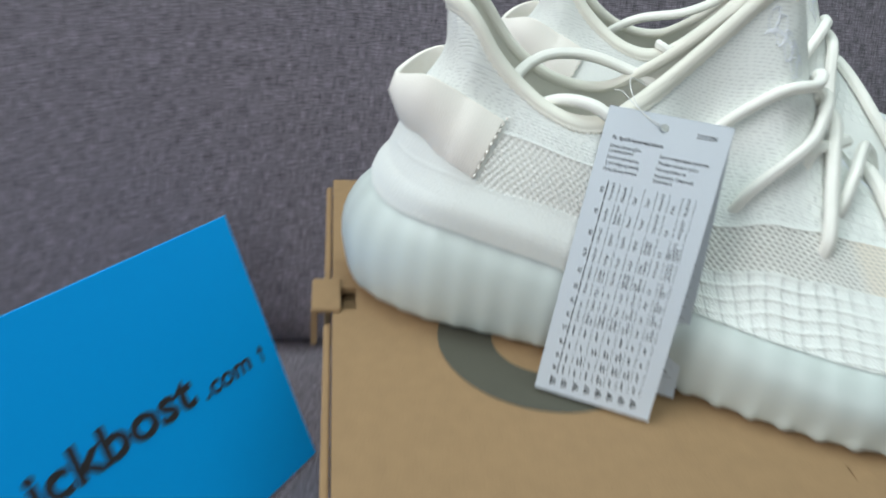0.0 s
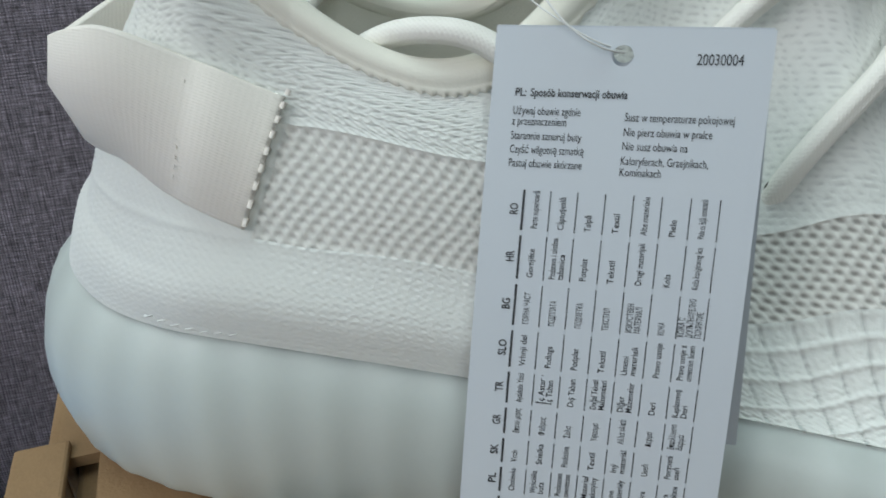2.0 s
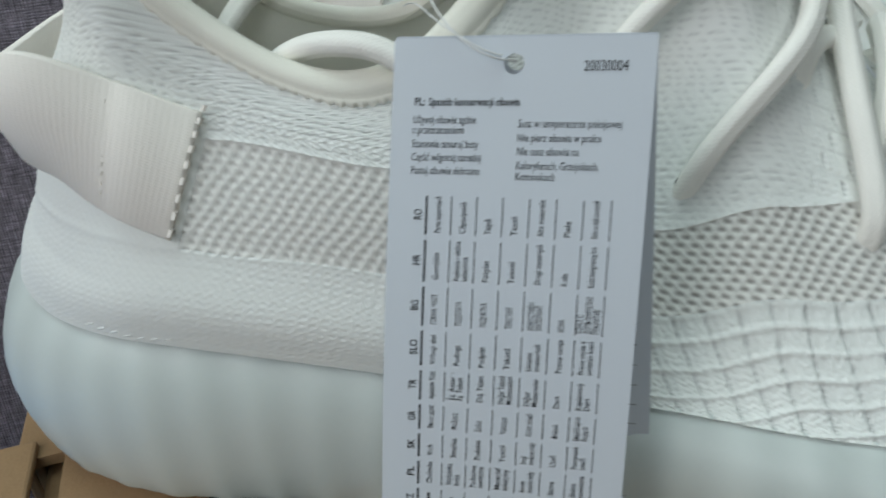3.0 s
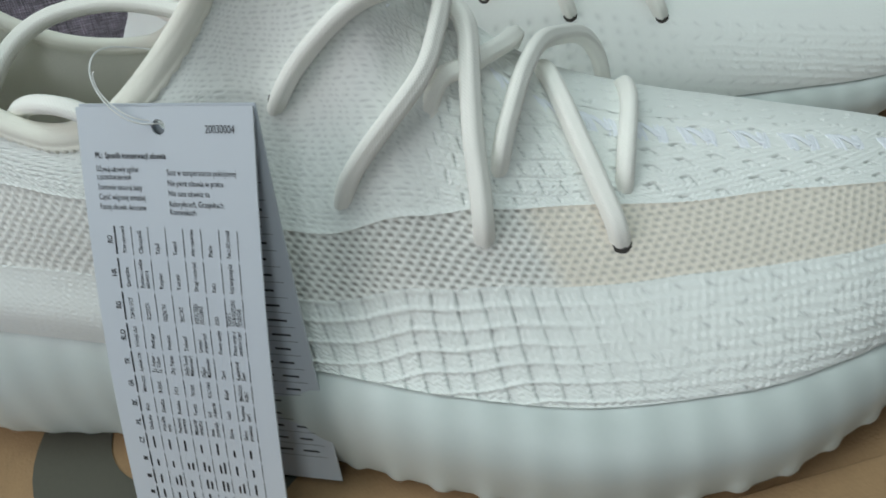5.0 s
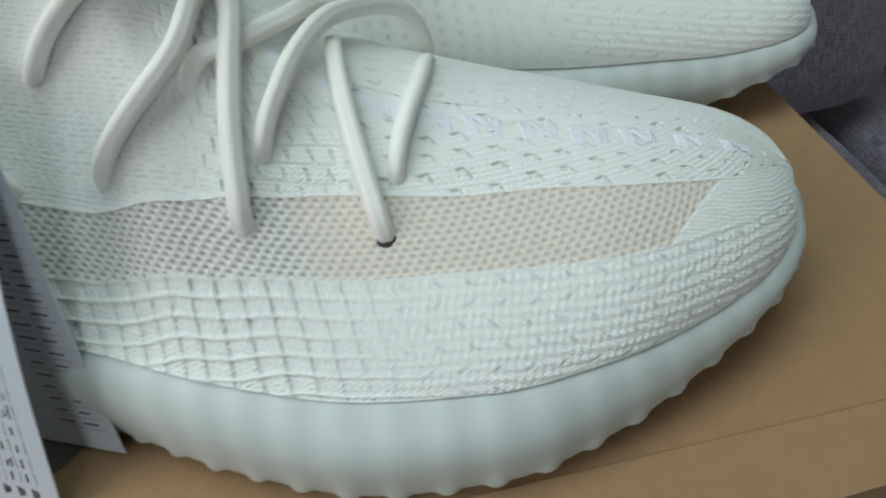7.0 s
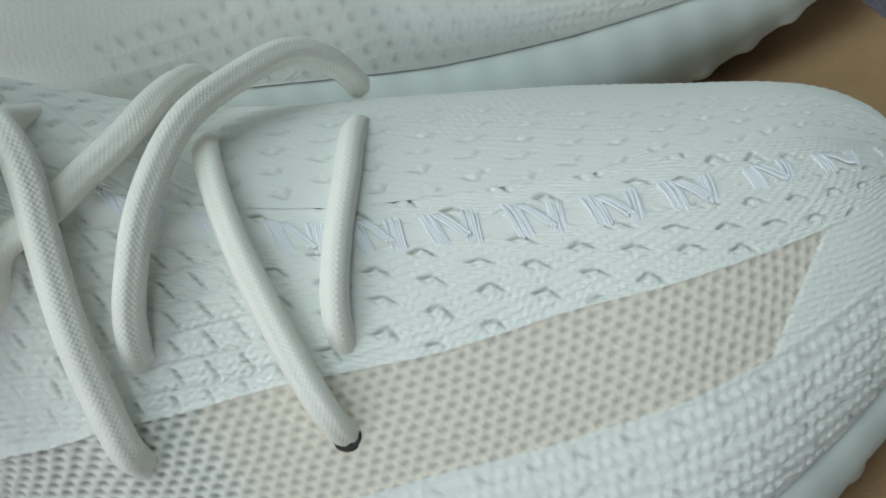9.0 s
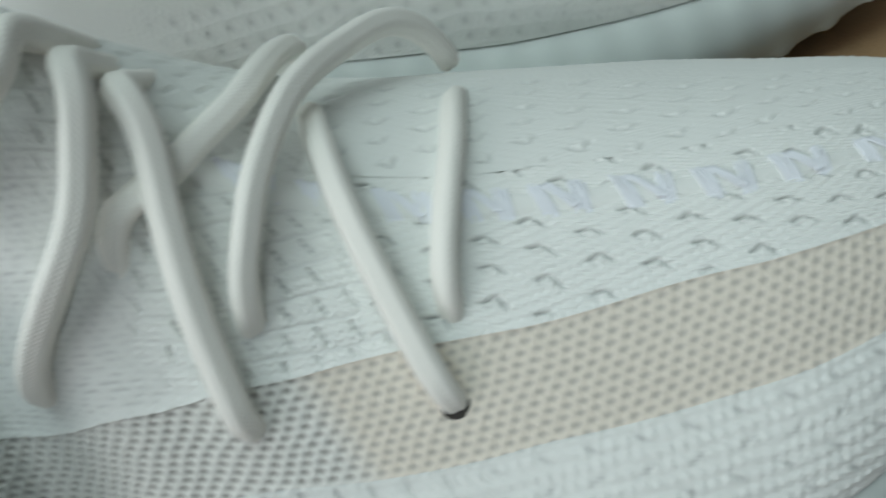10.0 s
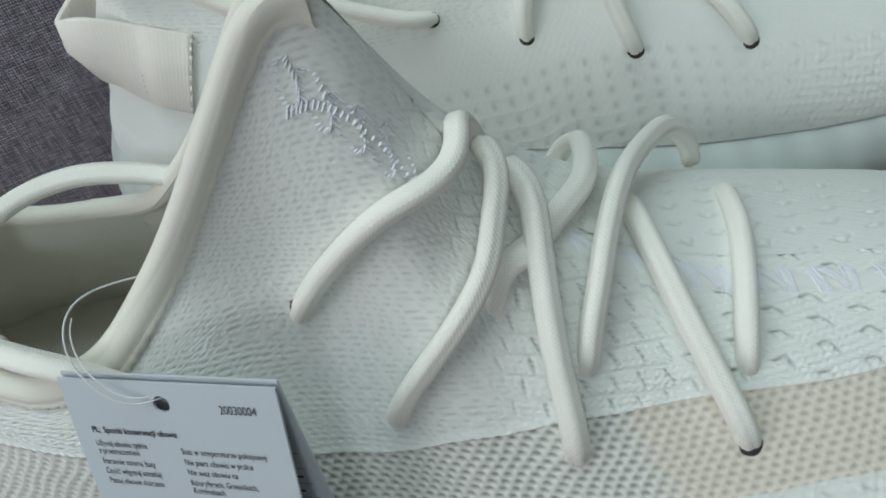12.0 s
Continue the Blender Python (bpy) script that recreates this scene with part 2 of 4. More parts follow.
sofa = tagged(new("sofa"), "dark charcoal-purple woven fabric sofa under the shoebox", "sofa")
cushion("seat_cushion", sofa, -.95, .470, -.42, .40, -.16, 0.0, .010)
cushion("seat_cushion", sofa, .482, 1.35, -.42, .40, -.16, -.006, .012)
part("zip_tape", box_bm(.4795, .04, -.048, .4815, .232, -.030, .0005), CARD_EDGE, sofa, "dark zip along the cushion")
for k in range(38):
    part("zip_tooth", box_bm(.4765, .042 + .0050 * k, -.042, .4795, .0452 + .0050 * k, -.035, .0006), SOFA, sofa)
cushion("back_cushion", sofa, -.95, .512, .240, .40, .001, .52, .032, .25)
cushion("back_cushion", sofa, .532, 1.35, .240, .40, .001, .52, .032, .25)
part("back_frame", box_bm(-.95, .40, -.16, 1.35, .43, .40, .01), SOFA, sofa)
part("base", box_bm(-.95, -.40, -.36, 1.35, .40, -.165, .01), SOFA, sofa)
for fx in (-.88, 1.28):
    for fy in (-.34, .36):
        part("leg", box_bm(fx - .025, fy - .025, -.45, fx + .025, fy + .025, -.36, .004), CARD_EDGE, sofa)


# ---- shoebox ----
BOX_L, BOX_D, BOX_H = .3485, .243, .12
shoebox = tagged(new("shoebox"), "closed brown cardboard shoebox with dark round print on its lid", "shoebox")
part("body", box_bm(.003, .003, 0, BOX_L - .003, BOX_D - .003, BOX_H - .006, .002), CARD, shoebox)


def lid_mesh():
    """The lid: a board with a notch cut through its left end, and rims hanging down."""
    bm = bmesh.new()
    t = .003
    nx0, nx1, ny0, ny1 = .0035, .0098, .117, .1335
    for x0, y0, x1, y1 in ((0, 0, nx0, ny0), (0, ny1, nx0, BOX_D), (nx0, 0, nx1, ny0), (nx0, ny1, nx1, BOX_D), (nx1, 0, BOX_L, BOX_D)):
        bmesh.ops.create_cube(bm, size=1.0, matrix=Matrix.Translation(((x0 + x1) / 2, (y0 + y1) / 2, BOX_H - t / 2)) @ Matrix.Diagonal((x1 - x0, y1 - y0, t, 1)))
    bmesh.ops.remove_doubles(bm, verts=bm.verts[:], dist=1e-5)
    return bm


lid = part("lid", lid_mesh(), CARD, shoebox)
for x0, y0, x1, y1 in ((0, 0, BOX_L, .0025), (0, BOX_D - .0025, BOX_L, BOX_D), (0, .0027, .0025, .113), (0, .1375, .0025, BOX_D - .0027), (BOX_L - .0025, .0027, BOX_L, BOX_D - .0027)):
    part("lid_rim", box_bm(x0, y0, BOX_H - .043, x1, y1, BOX_H - .0031, .0006), CARD, lid)
# the fold line along the left end, a lip under the lid's edge, and the tuck tab that comes up through the notch
part("lid_flap", box_bm(-.0035, .002, BOX_H - .05, -.0006, .112, BOX_H - .0035, .0008), CARD, lid)
part("lid_flap", box_bm(-.0035, .139, BOX_H - .05, -.0006, .241, BOX_H - .0035, .0008), CARD, lid)


def tab_mesh():
    bm = box_bm(-.0085, .1145, BOX_H - .0005, .0035, .138, BOX_H + .002, .0008)
    bmesh.ops.create_cube(bm, size=1.0, matrix=Matrix.Translation((-.0073, .126, BOX_H - .008)) @ Matrix.Diagonal((.0024, .022, .016, 1)))
    return bm


part("tuck_tab", tab_mesh(), CARD, lid, "folded cardboard tuck tab")
part("inner_board", box_bm(.0036, .1172, BOX_H - .030, .0097, .1333, BOX_H - .028), CARD_EDGE, shoebox)


def ring_sector(cx, cy, r0, r1, a0, a1, z, n=48):
    v, f = [], []
    for k in range(n + 1):
        w = radians(a0 + (a1 - a0) * k / n)
        v += [(cx + r0 * math.cos(w), cy + r0 * math.sin(w), z), (cx + r1 * math.cos(w), cy + r1 * math.sin(w), z)]
    for k in range(n):
        f.append((2 * k, 2 * k + 1, 2 * k + 3, 2 * k + 2))
    return mesh_from("print", v, f, smooth=False)


part("printed_ring", ring_sector(.082, .0947, .0203, .0415, 0, 360, BOX_H + .0003), INK, lid, "dark olive round print")
# a shallow fold pressed into the lid
part("crease", mesh_from("crease", [(.17, .0135, BOX_H - .0003), (BOX_L, .0080, BOX_H - .0003), (BOX_L, .0170, BOX_H + .0007), (.17, .0245, BOX_H + .0007), (.17, .0252, BOX_H - .0003), (BOX_L, .0178, BOX_H - .0003)], [(0, 1, 2, 3), (3, 2, 5, 4)], smooth=False), CARD, lid)

# ---- blue card, leaning against the back cushion ----
D1, D2 = Vector((.5597, .8262, -.0647)), Vector((.3397, -.3002, -.8914))
card_pose = Matrix.Identity(4)
n3 = D1.cross(D2).normalized()
for k in range(3):
    card_pose[k][0], card_pose[k][1], card_pose[k][2] = D1[k], -D2[k], -n3[k]
CARD_BR = Vector((-.0068, .158, .002))
card_pose.translation = CARD_BR
blue = tagged(new("card"), "bright blue glossy card with black lettering, leaning on the sofa", "card")
blue.matrix_world = card_pose
part("sheet", box_bm(-.205, 0, -.0012, 0, .1325, 0, .0004), BLUE, blue)


def text_mesh(body, size, x, y, z=0.0003, angle=0.0, shear=0.0, extra=0.0, squeeze=1.0, align="LEFT"):
    cu = bpy.data.curves.new("text", "FONT")
    cu.body, cu.size, cu.shear, cu.offset, cu.align_x = body, size, shear, extra, align
    cu.resolution_u = 3
    ob = bpy.data.objects.new("text", cu)
    me = bpy.data.meshes.new_from_object(ob)
    me.transform(Matrix.Translation((x, y, z)) @ Matrix.Rotation(radians(angle), 4, "Z") @ Matrix.Diagonal((squeeze, 1, 1, 1)))
    bpy.data.objects.remove(ob)
    return me


def joined(name, meshes):
    bm = bmesh.new()
    for me in meshes:
        bm.from_mesh(me)
        bpy.data.meshes.remove(me)
    out = bpy.data.meshes.new(name)
    bm.to_mesh(out)
    bm.free()
    return out


def fitted(body, size, x0, x1, y, bold):
    me = text_mesh(body, size, 0, 0, .0003, 0, 0, bold)
    xs = [v.co.x for v in me.vertices]
    k = (x1 - x0) / (max(xs) - min(xs))
    me.transform(Matrix.Translation((x0 - min(xs) * k, y, 0)) @ Matrix.Diagonal((k, 1, 1, 1)))
    return me


part("lettering", joined("lettering", [fitted("ickbost", .0218, -.1365, -.0548, .0618, .0006), fitted(".com", .0128, -.0500, -.0190, .0600, .0003)]), PRINT, blue, "black printed lettering")
bm = bmesh.new()
arrow = [bm.verts.new(p) for p in ((-.0114, .0590, .0003), (-.0102, .0590, .0003), (-.0104, .0645, .0003), (-.0088, .0645, .0003), (-.0112, .0680, .0003), (-.0132, .0645, .0003), (-.0116, .0645, .0003))]
bm.faces.new(arrow)
part("printed_arrow", bm, PRINT, blue, "small black arrow")


def curve(keys, x):
    """Smooth curve through (x, value) keys, with limited overshoot."""
    kx = np.array([k[0] for k in keys], float)
    ky = np.array([k[1] for k in keys], float)
    d = np.diff(ky) / np.diff(kx)
    m = np.empty_like(ky)
    m[1:-1] = np.where(d[:-1] * d[1:] > 0, 2 * d[:-1] * d[1:] / (d[:-1] + d[1:] + 1e-12), 0.25 * (d[:-1] + d[1:]))
    m[0], m[-1] = d[0], d[-1]
    x = np.clip(np.asarray(x, float), kx[0], kx[-1])
    i = np.clip(np.searchsorted(kx, x, side="right") - 1, 0, len(kx) - 2)
    w = kx[i + 1] - kx[i]
    t = (x - kx[i]) / w
    return ((2 * t**3 - 3 * t**2 + 1) * ky[i] + (t**3 - 2 * t**2 + t) * w * m[i]
            + (-2 * t**3 + 3 * t**2) * ky[i + 1] + (t**3 - t**2) * w * m[i + 1])


# The last of the shoe: a runs from the heel's middle (0) to the toe's middle (1) along one side.
BASE_U = [(0, .004), (.04, .007), (.09, .018), (.15, .037), (.25, .070), (.35, .101), (.45, .132), (.55, .163), (.65, .195), (.75, .225), (.83, .250), (.90, .274), (.95, .293), (.98, .302), (1, .3045)]
BASE_OUT = [(0, 0), (.04, .012), (.09, .024), (.15, .033), (.25, .038), (.35, .042), (.45, .050), (.55, .058), (.65, .062), (.75, .0605), (.83, .0535), (.90, .0405), (.95, .025), (.98, .0095), (1, -.004)]
BASE_IN = [(0, 0), (.04, .012), (.09, .024), (.15, .031), (.25, .033), (.35, .033), (.45, .034), (.55, .037), (.65, .040), (.75, .041), (.83, .039), (.90, .034), (.95, .0265), (.98, .0165), (1, .004)]
BASE_W = [(0, .0495), (.04, .0475), (.09, .0440), (.15, .0432), (.25, .039), (.35, .0345), (.45, .033), (.55, .030), (.65, .0275), (.83, .0275), (.90, .026), (1, .026)]
TOP_U = [(0, .0235), (.09, .028), (.15, .038), (.22, .054), (.28, .069), (.33, .080), (.38, .090), (.42, .101), (.45, .113), (.47, .121), (.50, .132), (.53, .146), (.545, .151), (.56, .155), (.60, .161), (.64, .172), (.70, .190), (.76, .212), (.82, .235), (.88, .258), (.94, .280), (1, .301)]
TOP_V = [(0, 0), (.05, .008), (.09, .012), (.15, .014), (.22, .017), (.28, .020), (.33, .021), (.38, .019), (.42, .0155), (.47, .009), (.50, .005), (.53, .001), (.56, 0), (1, 0)]
TOP_W = [(0, .123), (.09, .124), (.15, .119), (.22, .101), (.28, .090), (.33, .087), (.38, .088), (.42, .096), (.45, .107), (.47, .116), (.50, .129), (.53, .143), (.545, .134), (.56, .123), (.60, .106), (.64, .088), (.70, .0725), (.76, .065), (.82, .0605), (.88, .056), (.94, .0485), (1, .034)]
BEND_OUT = [(0, 1.7), (.10, 1.6), (.2, 1.45), (.28, 1.15), (.35, 1.25), (.42, 1.75), (.48, 2.7), (.52, 2.5), (.6, 2.15), (.7, 1.75), (.8, 1.5), (.9, 1.2), (1, 1.1)]
BEND_IN = [(0, 1.7), (.10, 1.6), (.2, 1.45), (.28, 1.15), (.35, 1.1), (.42, 1.5), (.5, 2.0), (.6, 1.45), (.66, 1.14), (.72, 1.0), (.8, 1.1), (.9, 1.28), (1, 1.1)]

SOFTEN = (-.012, -.006, 0, .006, .012)


def upper_point(a, h, side):
    """Places on the upper: side -1 is the outer side, +1 the inner; h runs from the sole (0) to the rim or spine (1)."""
    a, h = np.broadcast_arrays(np.asarray(a, float), np.asarray(h, float))
    bu, bw = curve(BASE_U, a), curve(BASE_W, a)
    bv = -curve(BASE_OUT, a) if side < 0 else curve(BASE_IN, a)
    tu, tw, tv = (sum(curve(k, a + d) for d in SOFTEN) / len(SOFTEN) for k in (TOP_U, TOP_W, TOP_V))
    tv = side * tv
    tv = tv + .004 * np.clip((a - .85) / .15, 0, 1) - .004 * np.clip((a - .6) / .15, 0, 1) * np.clip((1 - a) / .15, 0, 1)
    p = sum(curve(BEND_OUT if side < 0 else BEND_IN, a + d) for d in SOFTEN) / len(SOFTEN)
    q = np.clip(h, 0, 1) * math.pi / 2
    f, g = 1 - np.cos(q) ** p, np.sin(q) ** p
    w = bw + (tw - bw) * g
    heel = np.clip((.20 - a) / .13, 0, 1)
    heel = heel * heel * (3 - 2 * heel)
    waist = heel * (.0075 * np.exp(-((w - .101) / .015) ** 2) + .0058 * np.clip((w - bw) / .012, 0, 1))
    u, v = bu + (tu - bu) * f + waist, bv + (tv - bv) * f
    # the heel draws in above its padded foot, which bulges over the sole
    rear = np.clip((.31 - a) / .08, 0, 1)
    v = v - side * rear * np.clip(a / .06, 0, 1) * .0036 * np.exp(-((w - .084) / .018) ** 2)
    nx = np.clip((.12 - a) / .12, 0, 1)
    puff = np.clip((.42 - a) / .10, 0, 1) * .0023 * np.exp(-((w - bw - .0085) / .0075) ** 2)
    u, v = u - nx * puff, v + side * np.sqrt(1 - nx * nx) * puff
    # the outer flank of the tongue is hollow
    if side < 0:
        v = v + .0056 * np.exp(-((a - .475) / .058) ** 2 - ((w - .088) / .021) ** 2)
    return np.stack([u, v, w], -1)


def spring(u):
    """How far the sole's underside lifts off the ground towards the toe."""
    return curve([(-.02, .003), (.01, .0005), (.04, 0), (.2, 0), (.22, .0008), (.245, .0035), (.266, .0085), (.29, .015), (.32, .021)], u)


# ---- knitted shoes ----
STRIPE_LOW = [(.17, .275), (.20, .292), (.31, .305), (.44, .325), (.53, .320), (.62, .367), (.70, .408), (.76, .436), (.88, .435), (1, .43)]
STRIPE_HIGH = [(.17, .47), (.21, .51), (.28, .575), (.33, .590), (.40, .52), (.46, .452), (.525, .412), (.575, .449), (.615, .488), (.70, .575), (.775, .617), (.845, .650), (.925, .645), (1, .64)]


def normals_of(p):
    n = np.cross(np.gradient(p, axis=0), np.gradient(p, axis=1))
    return n / (np.linalg.norm(n, axis=-1, keepdims=True) + 1e-12)


def pit(s, t, ps, pt, ws, wt, stagger=0.5):
    """Staggered pits, 1 in the middle of each."""
    row = np.floor(t / pt)
    x = (s / ps + stagger * (row % 2)) % 1 - 0.5
    y = (t / pt) % 1 - 0.5
    return np.exp(-((x * ps / ws) ** 2 + (y * pt / wt) ** 2))


def knit_relief(a, h, s, t, drop, along, cords=1.0):
    """Height of the knit over the bare upper, in metres, and how far shade is painted into its recesses (0 to 1); drop
    is the way down from the stripe, along the way on it.
    """
    jig = .0003 * np.sin(s * 310 + 3 * np.sin(t * 170)) + .0003 * np.sin(s * 97 + t * 210) + .00012 * np.sin(s * 1330 + t * 700)
    tt = t + .5 * jig
    low, high = curve(STRIPE_LOW, a), curve(STRIPE_HIGH, a)
    below = np.clip((low - h) / .012, 0, 1)
    above = np.clip((h - high) / .012, 0, 1)
    mid = np.clip((a - .36) / .04, 0, 1) * np.clip((.73 - a) / .13, 0, 1)
    toe = np.clip((a - .63) / .12, 0, 1)
    fore = np.clip((a - .55) / .05, 0, 1)
    rear = np.clip((.60 - a) / .06, 0, 1)
    # plain knit: rows of little loops
    loop = np.cos(2 * math.pi * tt / .0015) * .00002 + .00013 * np.sin(2 * math.pi * s / .0019 + math.pi * np.floor(tt / .0015)) * np.cos(2 * math.pi * tt / .0015)
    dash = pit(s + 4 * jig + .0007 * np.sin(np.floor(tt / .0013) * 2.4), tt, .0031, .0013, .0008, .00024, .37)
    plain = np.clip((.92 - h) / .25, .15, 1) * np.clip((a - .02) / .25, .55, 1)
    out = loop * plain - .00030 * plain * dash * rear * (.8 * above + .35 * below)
    pit_dark = .52 * dash * rear * above + .08 * dash * rear * below
    # square ribs under the stripe: cords across, slots between the blocks
    k = (drop + .3 * jig) / np.interp(a, [.42, .62], [.0055, .0044])
    cord = np.exp(-((((k + .5) % 1) - .5) / .085) ** 2)
    col = ((along + .4 * jig) / .0057) % 1
    dots = .45 + .55 * np.cos(2 * math.pi * t / .0012) ** 2
    slot = np.exp(-((col - .5) / .065) ** 2) * (1 - cord) * dots
    if cords < .5:
        slot = np.exp(-((col - .5) / .13) ** 2 - (((k % 1) - .5) / .22) ** 2)
    pane = np.exp(-((col - .70) / .13) ** 4) * (1 - cord)
    block = (np.cos(2 * math.pi * t / .0013 + 1.5 * np.sin(s * 2600)) + np.sin(s * 4100 + 3 * np.sin(t * 2900))) * (1 - cord) * (1 - pane)
    rope = cords * cord * (.00028 + .00016 * np.sin(2 * math.pi * (s / .0021 + t / .004)))
    out = out + below * mid * (.25 + .75 * cords) * (rope - .0008 * slot - .00022 * pane + .00009 * block - .00018 * (1 - cord))
    pit_dark = np.maximum(pit_dark, below * mid * np.minimum(1, .75 * slot + .12 * pane))
    # long rows round the toe
    row = (drop + .4 * jig) / .0024
    tick = pit(s + .0018 * np.sin(row * 2.1), row, .0072, 2.0, .0006, .35, .37)
    out = out + below * toe * (.00009 * np.cos(2 * math.pi * row) + .00010 * np.sin(2 * math.pi * s / .0020 + 2.4 * np.floor(row + .5)) * np.cos(math.pi * (((row + .5) % 1) - .5)) - .00026 * tick)
    pit_dark = np.maximum(pit_dark, below * toe * .65 * tick)
    # a basket of slots beside the laces, and small hooks further on, each a bar with a leg
    basket = np.clip((.70 - a) / .02, 0, 1)
    ps, pt = .0056, .0045
    r = np.floor((t + .5 * jig) / pt)
    x = (((s + jig) / ps + .5 * (r % 2)) % 1 - .5) * ps
    y = (((t + .5 * jig) / pt) % 1 - .5) * pt
    slit = np.exp(-(x / .00036) ** 2 - (y / (.36 * pt)) ** 6)
    joint = np.exp(-((np.abs(y) - pt / 2) / .00032) ** 2)
    tuft = np.sin(s * 4300 + 3 * np.sin(t * 2700)) * np.cos(2 * math.pi * t / .0012)
    out = out + above * fore * basket * (-.00075 * slit - .00028 * joint + .00009 * tuft)
    pit_dark = np.maximum(pit_dark, above * fore * basket * np.minimum(1, .85 * slit * (.6 + .4 * np.cos(2 * math.pi * t / .0011)) + .22 * joint))
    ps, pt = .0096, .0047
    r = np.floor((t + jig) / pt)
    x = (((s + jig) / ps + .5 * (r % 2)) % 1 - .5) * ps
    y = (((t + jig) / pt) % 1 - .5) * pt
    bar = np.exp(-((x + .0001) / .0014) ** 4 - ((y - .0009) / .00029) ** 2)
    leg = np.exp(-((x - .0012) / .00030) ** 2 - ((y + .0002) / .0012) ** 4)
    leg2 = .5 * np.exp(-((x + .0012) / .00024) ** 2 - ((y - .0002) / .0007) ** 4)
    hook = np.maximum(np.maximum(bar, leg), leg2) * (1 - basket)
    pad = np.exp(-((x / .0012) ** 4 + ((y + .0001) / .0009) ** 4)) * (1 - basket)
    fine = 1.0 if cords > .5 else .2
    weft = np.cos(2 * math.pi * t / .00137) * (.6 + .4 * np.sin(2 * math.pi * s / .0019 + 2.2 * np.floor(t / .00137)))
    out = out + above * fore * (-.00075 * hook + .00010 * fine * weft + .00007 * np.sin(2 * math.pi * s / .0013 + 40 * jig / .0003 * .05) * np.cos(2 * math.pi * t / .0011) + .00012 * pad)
    pit_dark = np.maximum(pit_dark, above * fore * hook * .75)
    return out, pit_dark


def stripe_mask(a, h):
    low, high = curve(STRIPE_LOW, a), curve(STRIPE_HIGH, a)
    tip = a < .883 + (.925 - .883) * (h - .433) / (.642 - .433)
    heel = a > .185 + .04 * (h - .275) / (.6 - .275)
    return (h >= low - 1e-9) & (h < high - 1e-9) & tip & heel


def surface(a, h, side, lift=0.0):
    """One place on the upper, lifted off it."""
    e = 1e-3
    p = upper_point(a, h, side)
    n = np.cross(upper_point(a + e, h, side) - upper_point(a - e, h, side), upper_point(a, min(h + e, 1), side) - upper_point(a, h - e, side))
    n = -side * n / (np.linalg.norm(n) + 1e-12)
    if h > .995:
        n = np.array([0.35 if a < .66 else 0.1, 0, 1.0])
        n /= np.linalg.norm(n)
    return p + lift * n


